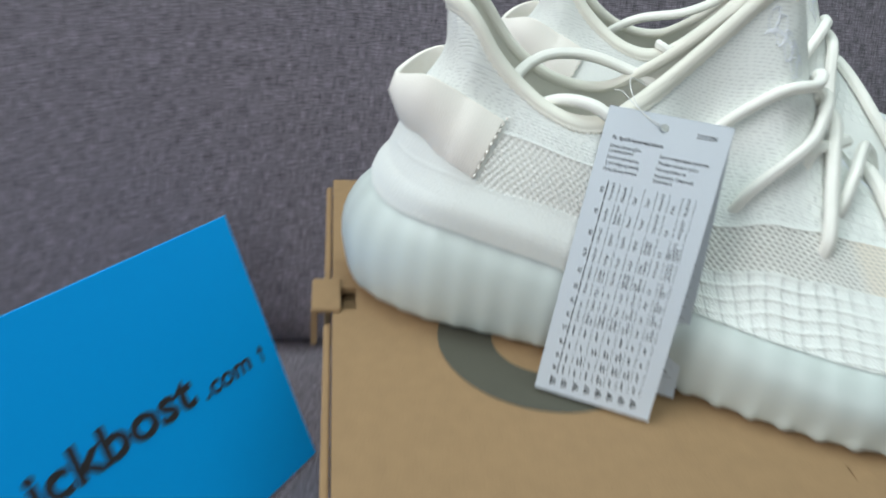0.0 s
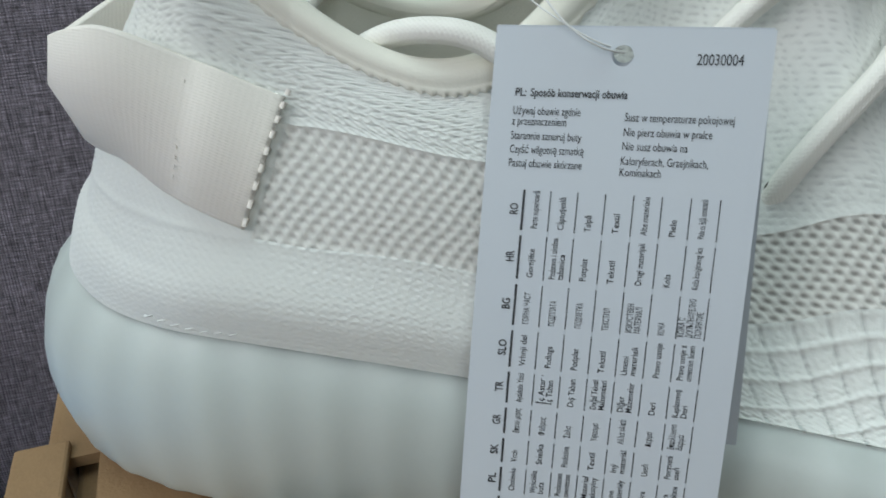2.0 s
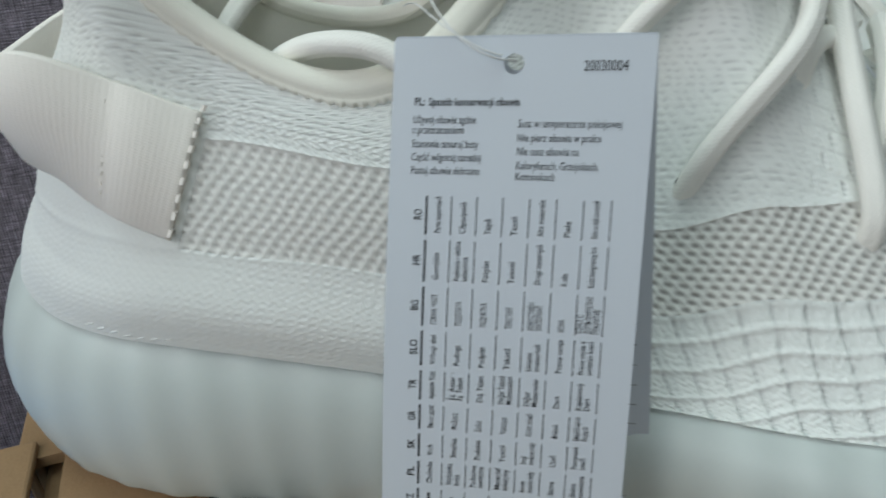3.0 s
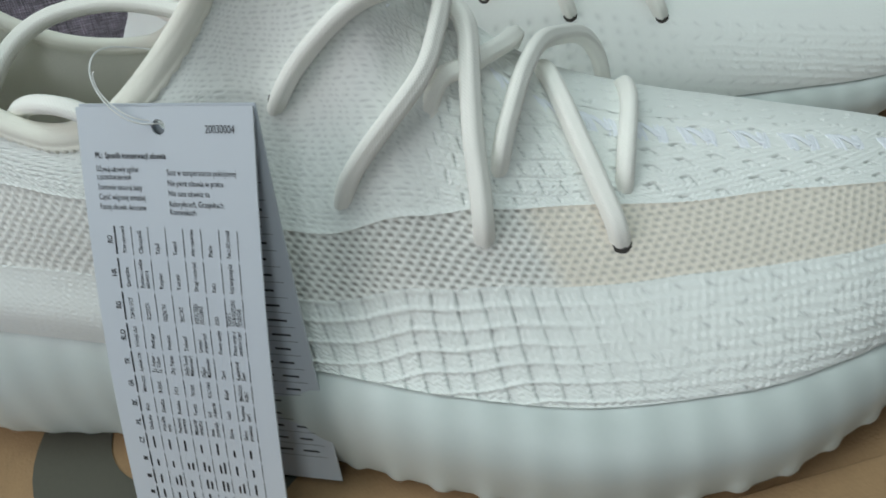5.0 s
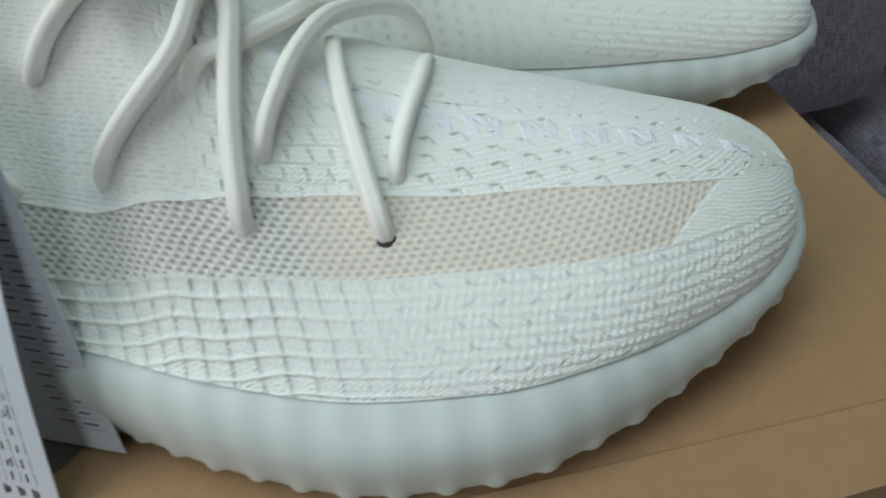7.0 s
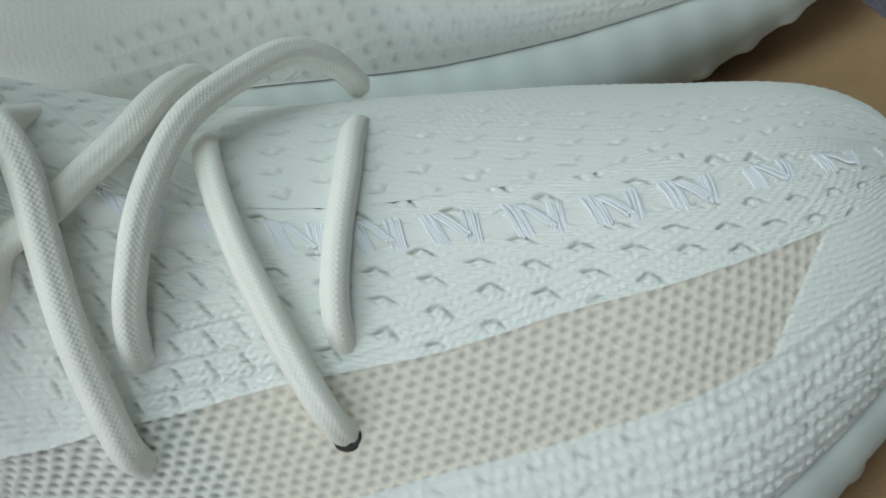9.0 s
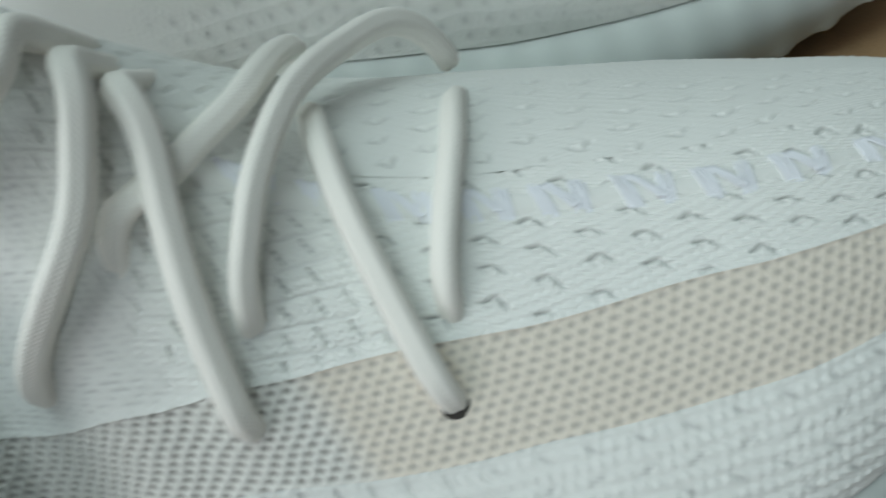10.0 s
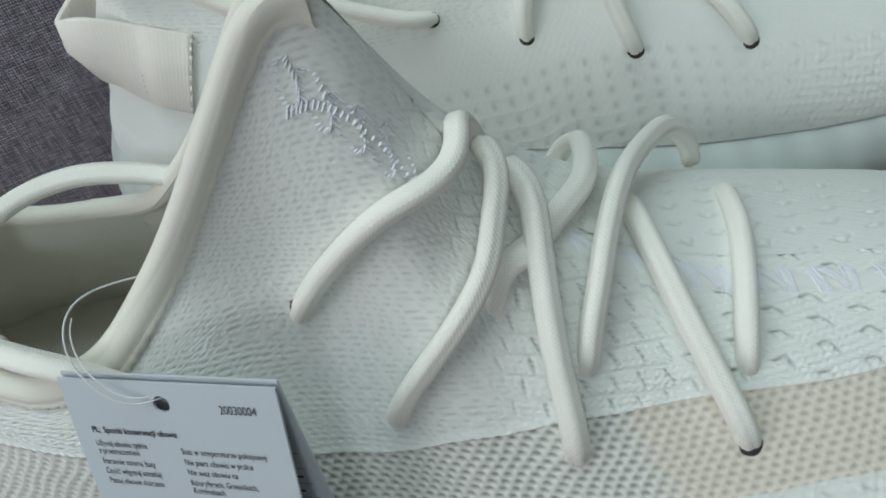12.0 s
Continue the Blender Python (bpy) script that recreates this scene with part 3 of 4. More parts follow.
def upper_side(shoe, side, ds, dt, relief=True):
    """One side of the knitted upper: the knit and, set in it, the see-through stripe."""
    na, nh = int(.36 / ds), int(.075 / dt)
    a1 = np.linspace(0, 1, na)
    low, high = curve(STRIPE_LOW, a1)[:, None], curve(STRIPE_HIGH, a1)[:, None]
    nl, nm = int(nh * .36), int(nh * .26)
    nh = nl + nm + int(nh * 1.15)
    h = np.concatenate([low * np.linspace(0, 1, nl, endpoint=False), low + (high - low) * np.linspace(0, 1, nm, endpoint=False), high + (1 - high) * np.linspace(0, 1, nh - nl - nm)], 1)
    a = a1[:, None] * np.ones(nh)
    p = upper_point(a, h, side)
    n = -side * normals_of(p)
    n[:, -1] = n[:, -2]
    s = np.concatenate([np.zeros((1, nh)), np.cumsum(np.linalg.norm(np.diff(p, axis=0), axis=2), axis=0)], 0)
    s = s - s[int(na * .60)][None, :] + .2
    t = np.concatenate([np.zeros((na, 1)), np.cumsum(np.linalg.norm(np.diff(p, axis=1), axis=2), axis=1)], 1)
    inside = stripe_mask(a, h) if side < 0 else np.zeros(a.shape, dtype=bool)
    edge_at = np.argmin(np.abs(h - curve(STRIPE_LOW, a)), axis=1)[:, None]
    stripe, along = np.take_along_axis(t, edge_at, 1), np.take_along_axis(s, edge_at, 1)
    d, pit_dark = knit_relief(a, h, s, t, stripe - t, along, 1.0 if side < 0 else .25)
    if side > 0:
        d, pit_dark = d * .8, pit_dark * .55
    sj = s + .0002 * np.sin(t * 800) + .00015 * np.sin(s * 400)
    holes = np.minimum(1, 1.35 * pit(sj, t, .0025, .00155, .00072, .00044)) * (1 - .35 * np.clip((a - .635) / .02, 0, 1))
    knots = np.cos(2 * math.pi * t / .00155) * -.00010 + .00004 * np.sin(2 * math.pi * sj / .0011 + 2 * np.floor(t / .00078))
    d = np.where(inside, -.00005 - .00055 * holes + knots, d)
    # the holes get the painted shade, weaker towards the heel
    pit_dark = np.where(inside, holes * np.interp(a, [.2, .35, .5], [.35, .5, .95]), pit_dark)
    # hems along the stripe
    low, high = curve(STRIPE_LOW, a), curve(STRIPE_HIGH, a)
    edge = np.minimum(abs(h - low), abs(h - high)) * .09
    d = d + .00016 * np.exp(-(edge / .0006) ** 2) * (a < .93) * (side < 0)
    d = d * np.clip(np.minimum(h, 1 - h) / .03, 0, 1)
    v = (p + n * d[..., None]).reshape(-1, 3)
    uv = np.stack([s, t], -1).reshape(-1, 2)
    pit_dark = pit_dark.reshape(-1)
    warm = np.clip((a - .635 + .06 * (h - .45)) / .02, 0, 1).reshape(-1)
    cell = inside[:-1, :-1] & inside[1:, :-1]
    order = slice(None, None, -1) if side < 0 else slice(None)
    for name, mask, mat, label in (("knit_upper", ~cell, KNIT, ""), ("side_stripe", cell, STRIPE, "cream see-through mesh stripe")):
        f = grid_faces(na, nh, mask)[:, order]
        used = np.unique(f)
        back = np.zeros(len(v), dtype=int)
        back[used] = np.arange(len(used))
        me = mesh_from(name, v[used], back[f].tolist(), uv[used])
        me.attributes.new("pit_shade", "FLOAT", "POINT").data.foreach_set("value", pit_dark[used].astype(np.float32))
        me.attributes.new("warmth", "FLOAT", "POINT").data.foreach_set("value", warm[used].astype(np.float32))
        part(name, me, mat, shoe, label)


def below_rim(a, side, way):
    """Where on the upper one comes to by going the given way down from the rim."""
    hs = np.linspace(1, .3, 60)
    line = upper_point(a[:, None], hs[None, :], side)
    run = np.concatenate([np.zeros((len(a), 1)), np.cumsum(np.linalg.norm(np.diff(line, axis=1), axis=2), axis=1)], 1)
    return np.stack([np.interp(way[k], run[k], hs) for k in range(len(a))])


def rim_line(n=160):
    a = np.linspace(0, .536, n)
    o, i = (upper_point(a, below_rim(a, side, np.full((n, 1), .0019))[:, 0], side) for side in (-1, 1))
    return np.concatenate([o[::-1], i[1:]])


def collar(shoe):
    """Padded edge round the opening: a soft roll that runs out into a stitched flange."""
    roll = part("collar", sweep(rim_line(60), .0023, 16, 1.0, .0012), COLLAR, shoe, "padded cream collar edge")
    n = 520
    for side in (-1, 1):
        a1 = np.linspace(0, .536, n)
        a = a1[:, None] * np.ones(9)
        scallop = 1 + np.array([.035, .03, .01, 0, 0, 0, 0, 0, 0])[None, :] * np.sin(2 * math.pi * a / .0085)
        drop = np.array([.0070, .0068, .0060, .0057, .0052, .0045, .0036, .0027, .0019])[None, :] * scallop
        rise = np.array([.0000, .0008, .0008, .0009, .0014, .0019, .0022, .0024, .0023])[None, :] * np.ones_like(a)
        hh = below_rim(a1, side, drop)
        p = upper_point(a, hh, side)
        nn = np.cross(np.gradient(p, axis=0), upper_point(a, np.clip(hh, 0, .98), side) - upper_point(a, np.clip(hh, 0, .98) - .05, side))
        nn = -side * nn / (np.linalg.norm(nn, axis=-1, keepdims=True) + 1e-12)
        v = (p + nn * rise[..., None]).reshape(-1, 3)
        f = grid_faces(n, 9)
        part("collar_hem", mesh_from("hem", v, (f[:, ::-1] if side < 0 else f).tolist(), v[:, :2]), COLLAR, roll)


def lining(shoe):
    for side in (-1, 1):
        a, h = np.meshgrid(np.linspace(0, .535, 90), np.linspace(0.05, 1, 26), indexing="ij")
        p = upper_point(a, h, side)
        n = -side * normals_of(p)
        n[:, -1] = n[:, -2]
        v = p - n * .0017
        v[..., 1] = np.where(side * v[..., 1] < 0, 0, v[..., 1])
        part("lining", mesh_from("lining", v.reshape(-1, 3), grid_faces(90, 26).tolist(), v.reshape(-1, 3)[:, :2]), LINING, shoe)
    out = np.concatenate([upper_point(np.linspace(.02, .40, 60), 0.12, -1), upper_point(np.linspace(.40, .02, 60), 0.12, 1)])
    out[:, 1] *= .94
    part("insole", mesh_from("insole", out, [tuple(range(len(out)))], out[:, :2], False), LINING, shoe, "cream insole")


def sole(shoe, fine=True):
    """Milky rubber sole: bulging side walls with faint upright ribs, studs round the lower edge."""
    n = 420 if fine else 260
    a1 = np.linspace(0, 1, n)
    out, inn = upper_point(a1, np.zeros(n), -1), upper_point(a1, np.zeros(n), 1)
    ring = np.concatenate([out, inn[::-1][1:-1]])
    aa = np.concatenate([a1, a1[::-1][1:-1]])
    d = np.r_[0, np.cumsum(np.linalg.norm(np.diff(ring[:, :2], axis=0), axis=1))]
    tan = np.roll(ring[:, :2], -3, axis=0) - np.roll(ring[:, :2], 3, axis=0)
    tan /= np.linalg.norm(tan, axis=1, keepdims=True)
    nor = np.stack([tan[:, 1], -tan[:, 0]], -1)
    if np.dot(nor[n // 2], (0, -1)) < 0:
        nor = -nor
    foot = curve([(0, .0075), (.06, .004), (.14, .001), (.25, -.0005), (.35, .0005), (.45, .0025), (.55, .0055), (.65, .0080), (.75, .0070), (.85, .0036), (.93, .0020), (1, .0016)], aa)
    bulge = foot + curve([(0, .0045), (.15, .0055), (.35, .004), (.55, .0025), (.75, .002), (1, .0015)], aa)
    w0 = spring(ring[:, 0])
    H = ring[:, 2] - w0
    phase = (d / .0112) % 1 - .5
    stud = np.exp(-np.abs(phase / .21) ** 3) * curve([(0, .35), (.35, .5), (.5, 1), (1, 1)], aa)
    rib = np.cos(2 * math.pi * d / .0112)
    prof = [(-.020, 0, 0), (-.006, 0, 0), (-.0022, .01, .8), (-.0006, .05, 1), (.0003, .10, .9), (0, .16, .55), (0, .24, .15), (0, .36, 0), (0, .47, 0), (0, .58, 0), (0, .69, 0), (0, .79, 0), (0, .88, 0), (-.0005, .95, 0), (-.0012, .995, 0), (-.005, 1.02, 0), (-.030, .96, 0)]
    rows = []
    for k, (o, z, st) in enumerate(prof):
        x = max(0, min(1, z / .42))
        swell = foot + (bulge - foot) * math.sin(x * math.pi / 2)
        if z > .42:
            y = (z - .42) / .58
            swell = bulge * (1 - y ** curve([(0, 1.9), (.15, 2.2), (.3, 2.6), (.7, 2.4), (.88, 1.6), (1, 1.5)], aa)) + .0015 * y * (1 - y)
        off = swell + o + stud * .0012 * st + .00010 * rib * (0 < z < .95)
        hgt = w0 + H * z - stud * .0006 * st
        rows.append(np.column_stack([ring[:, :2] + nor * off[:, None], np.maximum(hgt, 0)]))
    g = np.stack(rows, 1)
    m, c = g.shape[:2]
    f = grid_faces(m, c, wrap=True)
    faces = f.tolist() + [tuple(i * c for i in range(m))]
    uv = np.stack([d[:, None] * np.ones(c), g[..., 2]], -1).reshape(-1, 2)
    me = mesh_from("sole", g.reshape(-1, 3), faces, uv)
    bm = bmesh.new()
    bm.from_mesh(me)
    bmesh.ops.recalc_face_normals(bm, faces=bm.faces)
    bm.to_mesh(me)
    bm.free()
    part("sole", me, RUBBER, shoe, "milky translucent rubber sole with studs")


def strip_mesh(centre, across, half, thick, cup=None):
    """A flat band along a line; across gives its upright direction at each point."""
    c, x = np.array(centre), np.array(across)
    tan = np.gradient(c, axis=0)
    nor = np.cross(tan, x)
    nor /= np.linalg.norm(nor, axis=1, keepdims=True)
    d = np.r_[0, np.cumsum(np.linalg.norm(np.diff(c, axis=0), axis=1))]
    cross = [(-1, .5), (-.97, 1), (-.5, 1.05), (0, 1.1), (.5, 1.05), (.97, 1), (1, .5), (1, -.5), (.97, -1), (0, -1), (-.97, -1), (-1, -.5), (-1, .5)]
    cup = np.zeros((len(c), 1)) if cup is None else cup
    g = np.stack([c + x * (half * u) + nor * (thick * w / 2 + cup * (.45 * u * u + .8 * max(0, -u) ** 2)) for u, w in cross], 1)
    uv = np.stack([np.stack([d, np.ravel(half) * u], -1) for u, w in cross], 1)
    rows, cols = g.shape[:2]
    f = grid_faces(rows, cols).tolist() + [tuple(range(cols - 1)), tuple((rows - 1) * cols + k for k in range(cols - 1))[::-1]]
    return mesh_from("band", g.reshape(-1, 3), f, uv.reshape(-1, 2))


def pull_loop(shoe):
    """The webbing loop behind the heel, sewn down on both sides."""
    keys, ups = [], []
    for side in (-1, 1):
        k, u = [], []
        for q in (0, .25, .5, .75, 1):
            lift = .0003 + .0009 * min(1, 2 * q)
            lo = surface(.18 - .045 * q, .275 + .055 * q, side, lift)
            hi = surface(.22 - .062 * q, .605 - .085 * q, side, lift)
            k.append((lo + hi) / 2)
            u.append((hi - lo) / np.linalg.norm(hi - lo))
        keys.append(k)
        ups.append(u)
    behind = [np.array(q) for q in ((.0255, -.0225, .0850), (.0160, -.0168, .0848), (.0100, 0, .0832), (.0160, .0168, .0845), (.0255, .0225, .0850))]
    upb = [np.array((.12, 0, 1.0)), np.array((.1, 0, 1.0)), np.array((.10, 0, 1.0)), np.array((.1, 0, 1.0)), np.array((.12, 0, 1.0))]
    pts = keys[0] + behind + keys[1][::-1]
    up = ups[0] + upb + ups[1][::-1]
    pts, up = np.array(pts), np.array(up)
    d = np.r_[0, np.cumsum(np.linalg.norm(np.diff(pts, axis=0), axis=1))]
    s = np.linspace(0, d[-1], 90)
    c = np.stack([curve(list(zip(d, pts[:, k])), s) for k in range(3)], -1)
    x = np.stack([curve(list(zip(d, up[:, k])), s) for k in range(3)], -1)
    x /= np.linalg.norm(x, axis=1, keepdims=True)
    half = curve(list(zip(d, [.0118] * 5 + [.0115, .0095, .0074, .0095, .0115] + [.0118] * 5)), s)
    loop = part("pull_loop", strip_mesh(c, x, half[:, None], .0019, curve(list(zip(d, [0] * 4 + [.0008, .0018, .0030, .0034, .0030, .0018, .0008] + [0] * 4)), s)[:, None]), STRAP, shoe, "cream woven heel pull loop")
    # stitches along the sewn ends
    for side in (-1, 1):
        for k in range(9):
            q = (k + .5) / 9
            p0 = surface(.1825 + .038 * q, .29 + .305 * q, side, .0014)
            t0 = surface(.1825 + .038 * (q + .05), .29 + .305 * (q + .05), side, .0014)
            part("stitch", sweep([p0, (p0 + t0) / 2 + (0, side * .0003, 0), t0], .00045, 6, 1, .0006), STRAP, loop)
    return loop


def heel_stitches(shoe, loop):
    """A row of coarse stitches where the heel meets the sole, and a fine one across the pull loop."""
    rng = random.Random(9)
    for side in (-1, 1):
        for k in range(7):
            a = .118 + .0085 * k
            p0, p1 = surface(a - .0020, .030 + .05 * abs(k - 4) / 9, side, -.0003), surface(a + .0026, .045 + .05 * abs(k - 4) / 9, side, -.0003)
            part("heel_stitch", sweep([p0, (p0 + p1) / 2 + (0, side * .0003, .0002), p1], .00045, 6, .7, .0008), KNIT, shoe)
        for k in range(11):
            q = (k + .5) / 11
            a, h = .140 + .012 * q, .34 + .16 * q
            p0, p1 = surface(a, h, side, .0022), surface(a + .0004, h + .006, side, .0022)
            part("stitch", sweep([p0, (p0 + p1) / 2, p1], .00016, 5, 1, .0006), STRAP, loop)


def lace(shoe, pts, radius=.0025):
    part("lace", sweep(pts, radius, 28, .88, .0011, groove=.13, braid=True), LACE, shoe, "round cream lace")


def eyelet(shoe, p, n):
    # no hole is cut: a near-black disc gives the shade inside it
    bm = bmesh.new()
    rot = Vector(n).to_track_quat("Z", "Y").to_matrix().to_4x4()
    bmesh.ops.create_cone(bm, cap_ends=True, segments=16, radius1=.0024, radius2=.0020, depth=.0006, matrix=Matrix.Translation(p) @ rot)
    part("eyelet", bm, HOLE, shoe, "dark disc for the shade in a lace hole")


def stitch_row(owner, name, side, start, end, count, length, lean, rng, up=.0007, radius=.0003):
    """Short twisted stitches one over the other, from start to end on the upper."""
    for k in range(count):
        q = k / max(1, count - 1)
        a = start[0] + (end[0] - start[0]) * q + rng.uniform(-.0004, .0004)
        h = start[1] + (end[1] - start[1]) * q
        w = length * rng.uniform(.75, 1.2)
        part(name, sweep(on(side, (a - w, h - lean, .0001), (a, h, up), (a + w, h + lean, .0001)), radius, 5, .8, .0008), THREAD, owner)


def seam(shoe, side, fine):
    """A soft welt along the toe's middle, bound with pairs of shiny thread columns."""
    rng = random.Random(2)
    welt = part("seam_welt", sweep(on(side, *[(q, .845, -.0018) for q in np.linspace(.64, .975, 30)]), .0032, 12, .62, .0015), KNIT, shoe)
    for k in range(10 if fine else 7):
        a = .655 + .0315 * k * (1 if fine else 1.4) + rng.uniform(-.002, .002)
        for c in (0, 1):
            for n in range(6 if fine else 4):
                b = a + .0125 * c + .00105 * n * (1 if fine else 1.5)
                lo, hi, lean = .802 + rng.uniform(-.006, .006), .888 + rng.uniform(-.006, .006), (.0025 if c else -.0015) + rng.uniform(-.0008, .0008)
                part("seam_stitch", sweep(on(side, (b, lo, -.0002), (b + .3 * lean, lo + .02, .0006), (b + .7 * lean, hi - .02, .0008), (b + lean, hi, -.0002)), .00026, 6, .9, .0006), THREAD, welt)
        if fine:
            for n in range(3):
                b, w = a + .004 + .0014 * n, rng.uniform(-.005, .005)
                part("seam_stitch", sweep(on(side, (b, .884 + w, 0), (b + .004, .850 + w, .0009), (b + .008, .815 + w, .0004)), .00026, 6, .9, .0006), THREAD, welt)


def throat_bar(shoe, side):
    """Embroidered bar below the collar's peak: rings and bars of shiny twisted thread."""
    rng = random.Random(4)
    for ca, ch, ra, rh in ((.5195, .800, .0035, .030), (.5265, .765, .0040, .035), (.5345, .735, .0040, .030), (.5430, .725, .0045, .035), (.5530, .735, .0050, .030)):
        for k in range(24):
            w = 2 * math.pi * k / 24
            a, h = ca + ra * math.cos(w), ch + rh * math.sin(w)
            stitch_row(shoe, "bar_stitch", side, (a, h), (a, h), 1, .0010, .005 * math.cos(w + .6), rng, .0006, .00022)
    stitch_row(shoe, "bar_stitch", side, (.516, .775), (.560, .70), 26, .0010, .004, rng)


def on(side, *rows):
    return [surface(a, h, side, lift) for a, h, lift in rows]


def outer_laces(shoe):
    """Laces as they run over the outer side of the tongue."""
    S = -1
    lace(shoe, on(S, (.4745, .602, -.003), (.4835, .614, .0015), (.510, .625, .003), (.545, .675, .004), (.574, .767, .0045), (.592, .89, .005), (.600, 1, .004)) + on(1, (.600, .9, .002), (.60, .75, -.002)))
    lace(shoe, on(S, (.500, .45, -.003), (.508, .462, .0015), (.547, .542, .0035), (.585, .66, .004), (.604, .78, .0045), (.613, .90, .0060), (.615, 1, .0045)) + on(1, (.613, .9, .001), (.61, .75, -.003)))
    lace(shoe, on(S, (.602, .422, -.003), (.603, .435, .0015), (.608, .50, .003), (.611, .567, .0035), (.623, .733, .004), (.629, .85, .0048), (.629, .95, .0055), (.627, 1, .004)) + on(1, (.625, .9, .000), (.62, .75, -.003)))
    lace(shoe, on(S, (.572, .545, -.004), (.583, .60, -.0015), (.602, .68, .0012), (.622, .735, .0018)) + [(.1755, -.0035, .0848), (.183, .0064, .0838), (.1842, .020, .0785), (.1834, .032, .0700), (.1795, .0365, .0640), (.176, .036, .057)])
    lace(shoe, on(S, (.631, .565, -.003), (.633, .583, .0015), (.639, .64, .003), (.650, .70, .0040), (.662, .80, .0050)) + [ (.1890, .0050, .0822), (.1957, .0185, .0775), (.2030, .0290, .0718), (.2077, .0325, .0630), (.2090, .034, .055)])
    lace(shoe, on(S, (.7052, .488, -.003), (.705, .502, .0015), (.704, .54, .003), (.703, .583, .0033), (.702, .66, .0034), (.701, .733, .0034)) + [(.1928, -.0065, .0738), (.1900, .0055, .0760), (.187, .012, .070)])
    lace(shoe, on(S, (.7245, .625, -.003), (.725, .645, .0015), (.731, .71, .0026), (.738, .77, .0026)) + [(.2088, -.0075, .0672), (.2106, .0027, .0672), (.2108, .0138, .0645), (.2105, .019, .057)])
    for a, h in ((.479, .612), (.504, .457), (.603, .437), (.7052, .492)):
        p, q = surface(a, h, S, -.0001), surface(a, h, S, 1)
        eyelet(shoe, p, q - p)


def loose_laces(shoe):
    """Lace ends tucked across the opening."""
    lace(shoe, [(.050, -.004, .080), (.0545, .000, .089), (.0605, .008, .0965), (.070, .014, .1005), (.083, .018, .1005), (.098, .018, .097), (.110, .015, .093), (.119, .010, .084), (.124, .005, .072)])
    lace(shoe, [(.062, -.008, .083), (.069, -.0145, .0895), (.077, -.0195, .0935), (.086, -.0235, .0940)] + on(-1, (.395, .74, .0028), (.420, .60, .0022), (.437, .52, .0018), (.446, .48, .0005), (.449, .47, -.004)))


def inner_laces(shoe):
    """Laces as they come out of the holes on the inner side and run up to the tongue."""
    S = 1
    for a, h, path in ((.512, .383, ((.530, .50), (.556, .64), (.580, .80), (.598, .93))), (.598, .342, ((.592, .44), (.588, .56), (.595, .74), (.612, .92))), (.695, .408, ((.684, .50), (.668, .62), (.652, .78), (.640, .93)))):
        lace(shoe, on(S, (a, h - .015, -.004), (a, h + .005, .0010), *[(q, w, .0032) for q, w in path]) + on(S, (path[-1][0] + .004, 1, .004)))
        p, q = surface(a, h - .006, S, -.0001), surface(a, h, S, 1)
        eyelet(shoe, p, q - p)
    lace(shoe, on(S, (.452, .505, -.004), (.448, .510, .0010), (.435, .545, .0030), (.415, .62, .0034), (.392, .74, .0045), (.375, .88, .006), (.368, 1, .004)))
    p, q = surface(.449, .507, S, -.0001), surface(.449, .507, S, 1)
    eyelet(shoe, p, q - p)


def make_shoe(label, near):
    shoe = tagged(new("sneaker"), label, "sneaker", "pair of sneakers")
    upper_side(shoe, -1, .00034 if near else .0016, .00034 if near else .0013)
    upper_side(shoe, 1, .0005, .0005)
    sole(shoe, near)
    lining(shoe)
    collar(shoe)
    heel_stitches(shoe, pull_loop(shoe))
    for side in (-1,) if near else (1,):
        throat_bar(shoe, side)
        seam(shoe, side, near)
    if near:
        outer_laces(shoe)
        loose_laces(shoe)
    else:
        inner_laces(shoe)
        lace(shoe, [(.060, -.004, .085), (.078, .0, .098), (.100, .006, .105), (.118, .004, .118), (.120, .002, .128), (.116, -.004, .130)])
    return shoe


shoe_near = make_shoe("off-white knitted sneaker with hang tag, standing on the shoebox", True)
shoe_near.matrix_world = pose(.012, .150, BOX_H + .0005, 0, 0, -15.7)
shoe_far = make_shoe("off-white knitted sneaker standing behind its twin on the shoebox", False)
shoe_far.matrix_world = pose(.073, .252, BOX_H + .0005, 0, 0, -18.3) @ Matrix.Diagonal((1, -1, 1, 1))

# ---- folded hang tag ----
tag = tagged(new("hang_tag"), "folded white paper care tag with black print, hanging on the shoe", "tag")
tag.matrix_world = shoe_near.matrix_world


def leaf(tl, tr, br, bl, bow, thick=.0004, nx=14, ny=30):
    """One leaf of the tag, slightly bowed."""
    tl, tr, br, bl = (np.array(q, float) for q in (tl, tr, br, bl))
    n = np.cross(tr - tl, bl - tl)
    n /= np.linalg.norm(n)

    def at(x, y, lift=0.0):
        p = (tl * (1 - x) + tr * x) * (1 - y) + (bl * (1 - x) + br * x) * y
        return p + n * (-bow * math.sin(math.pi * y) + lift)
    return at


front = leaf((.0910, -.0280, .0957), (.1310, -.0372, .0962), (.1203, -.0735, .0012), (.0806, -.0653, .0016), .0025)
rear = leaf((.0912, -.0268, .0957), (.1312, -.0360, .0962), (.1306, -.0580, .0008), (.0908, -.0500, .0008), .0012)


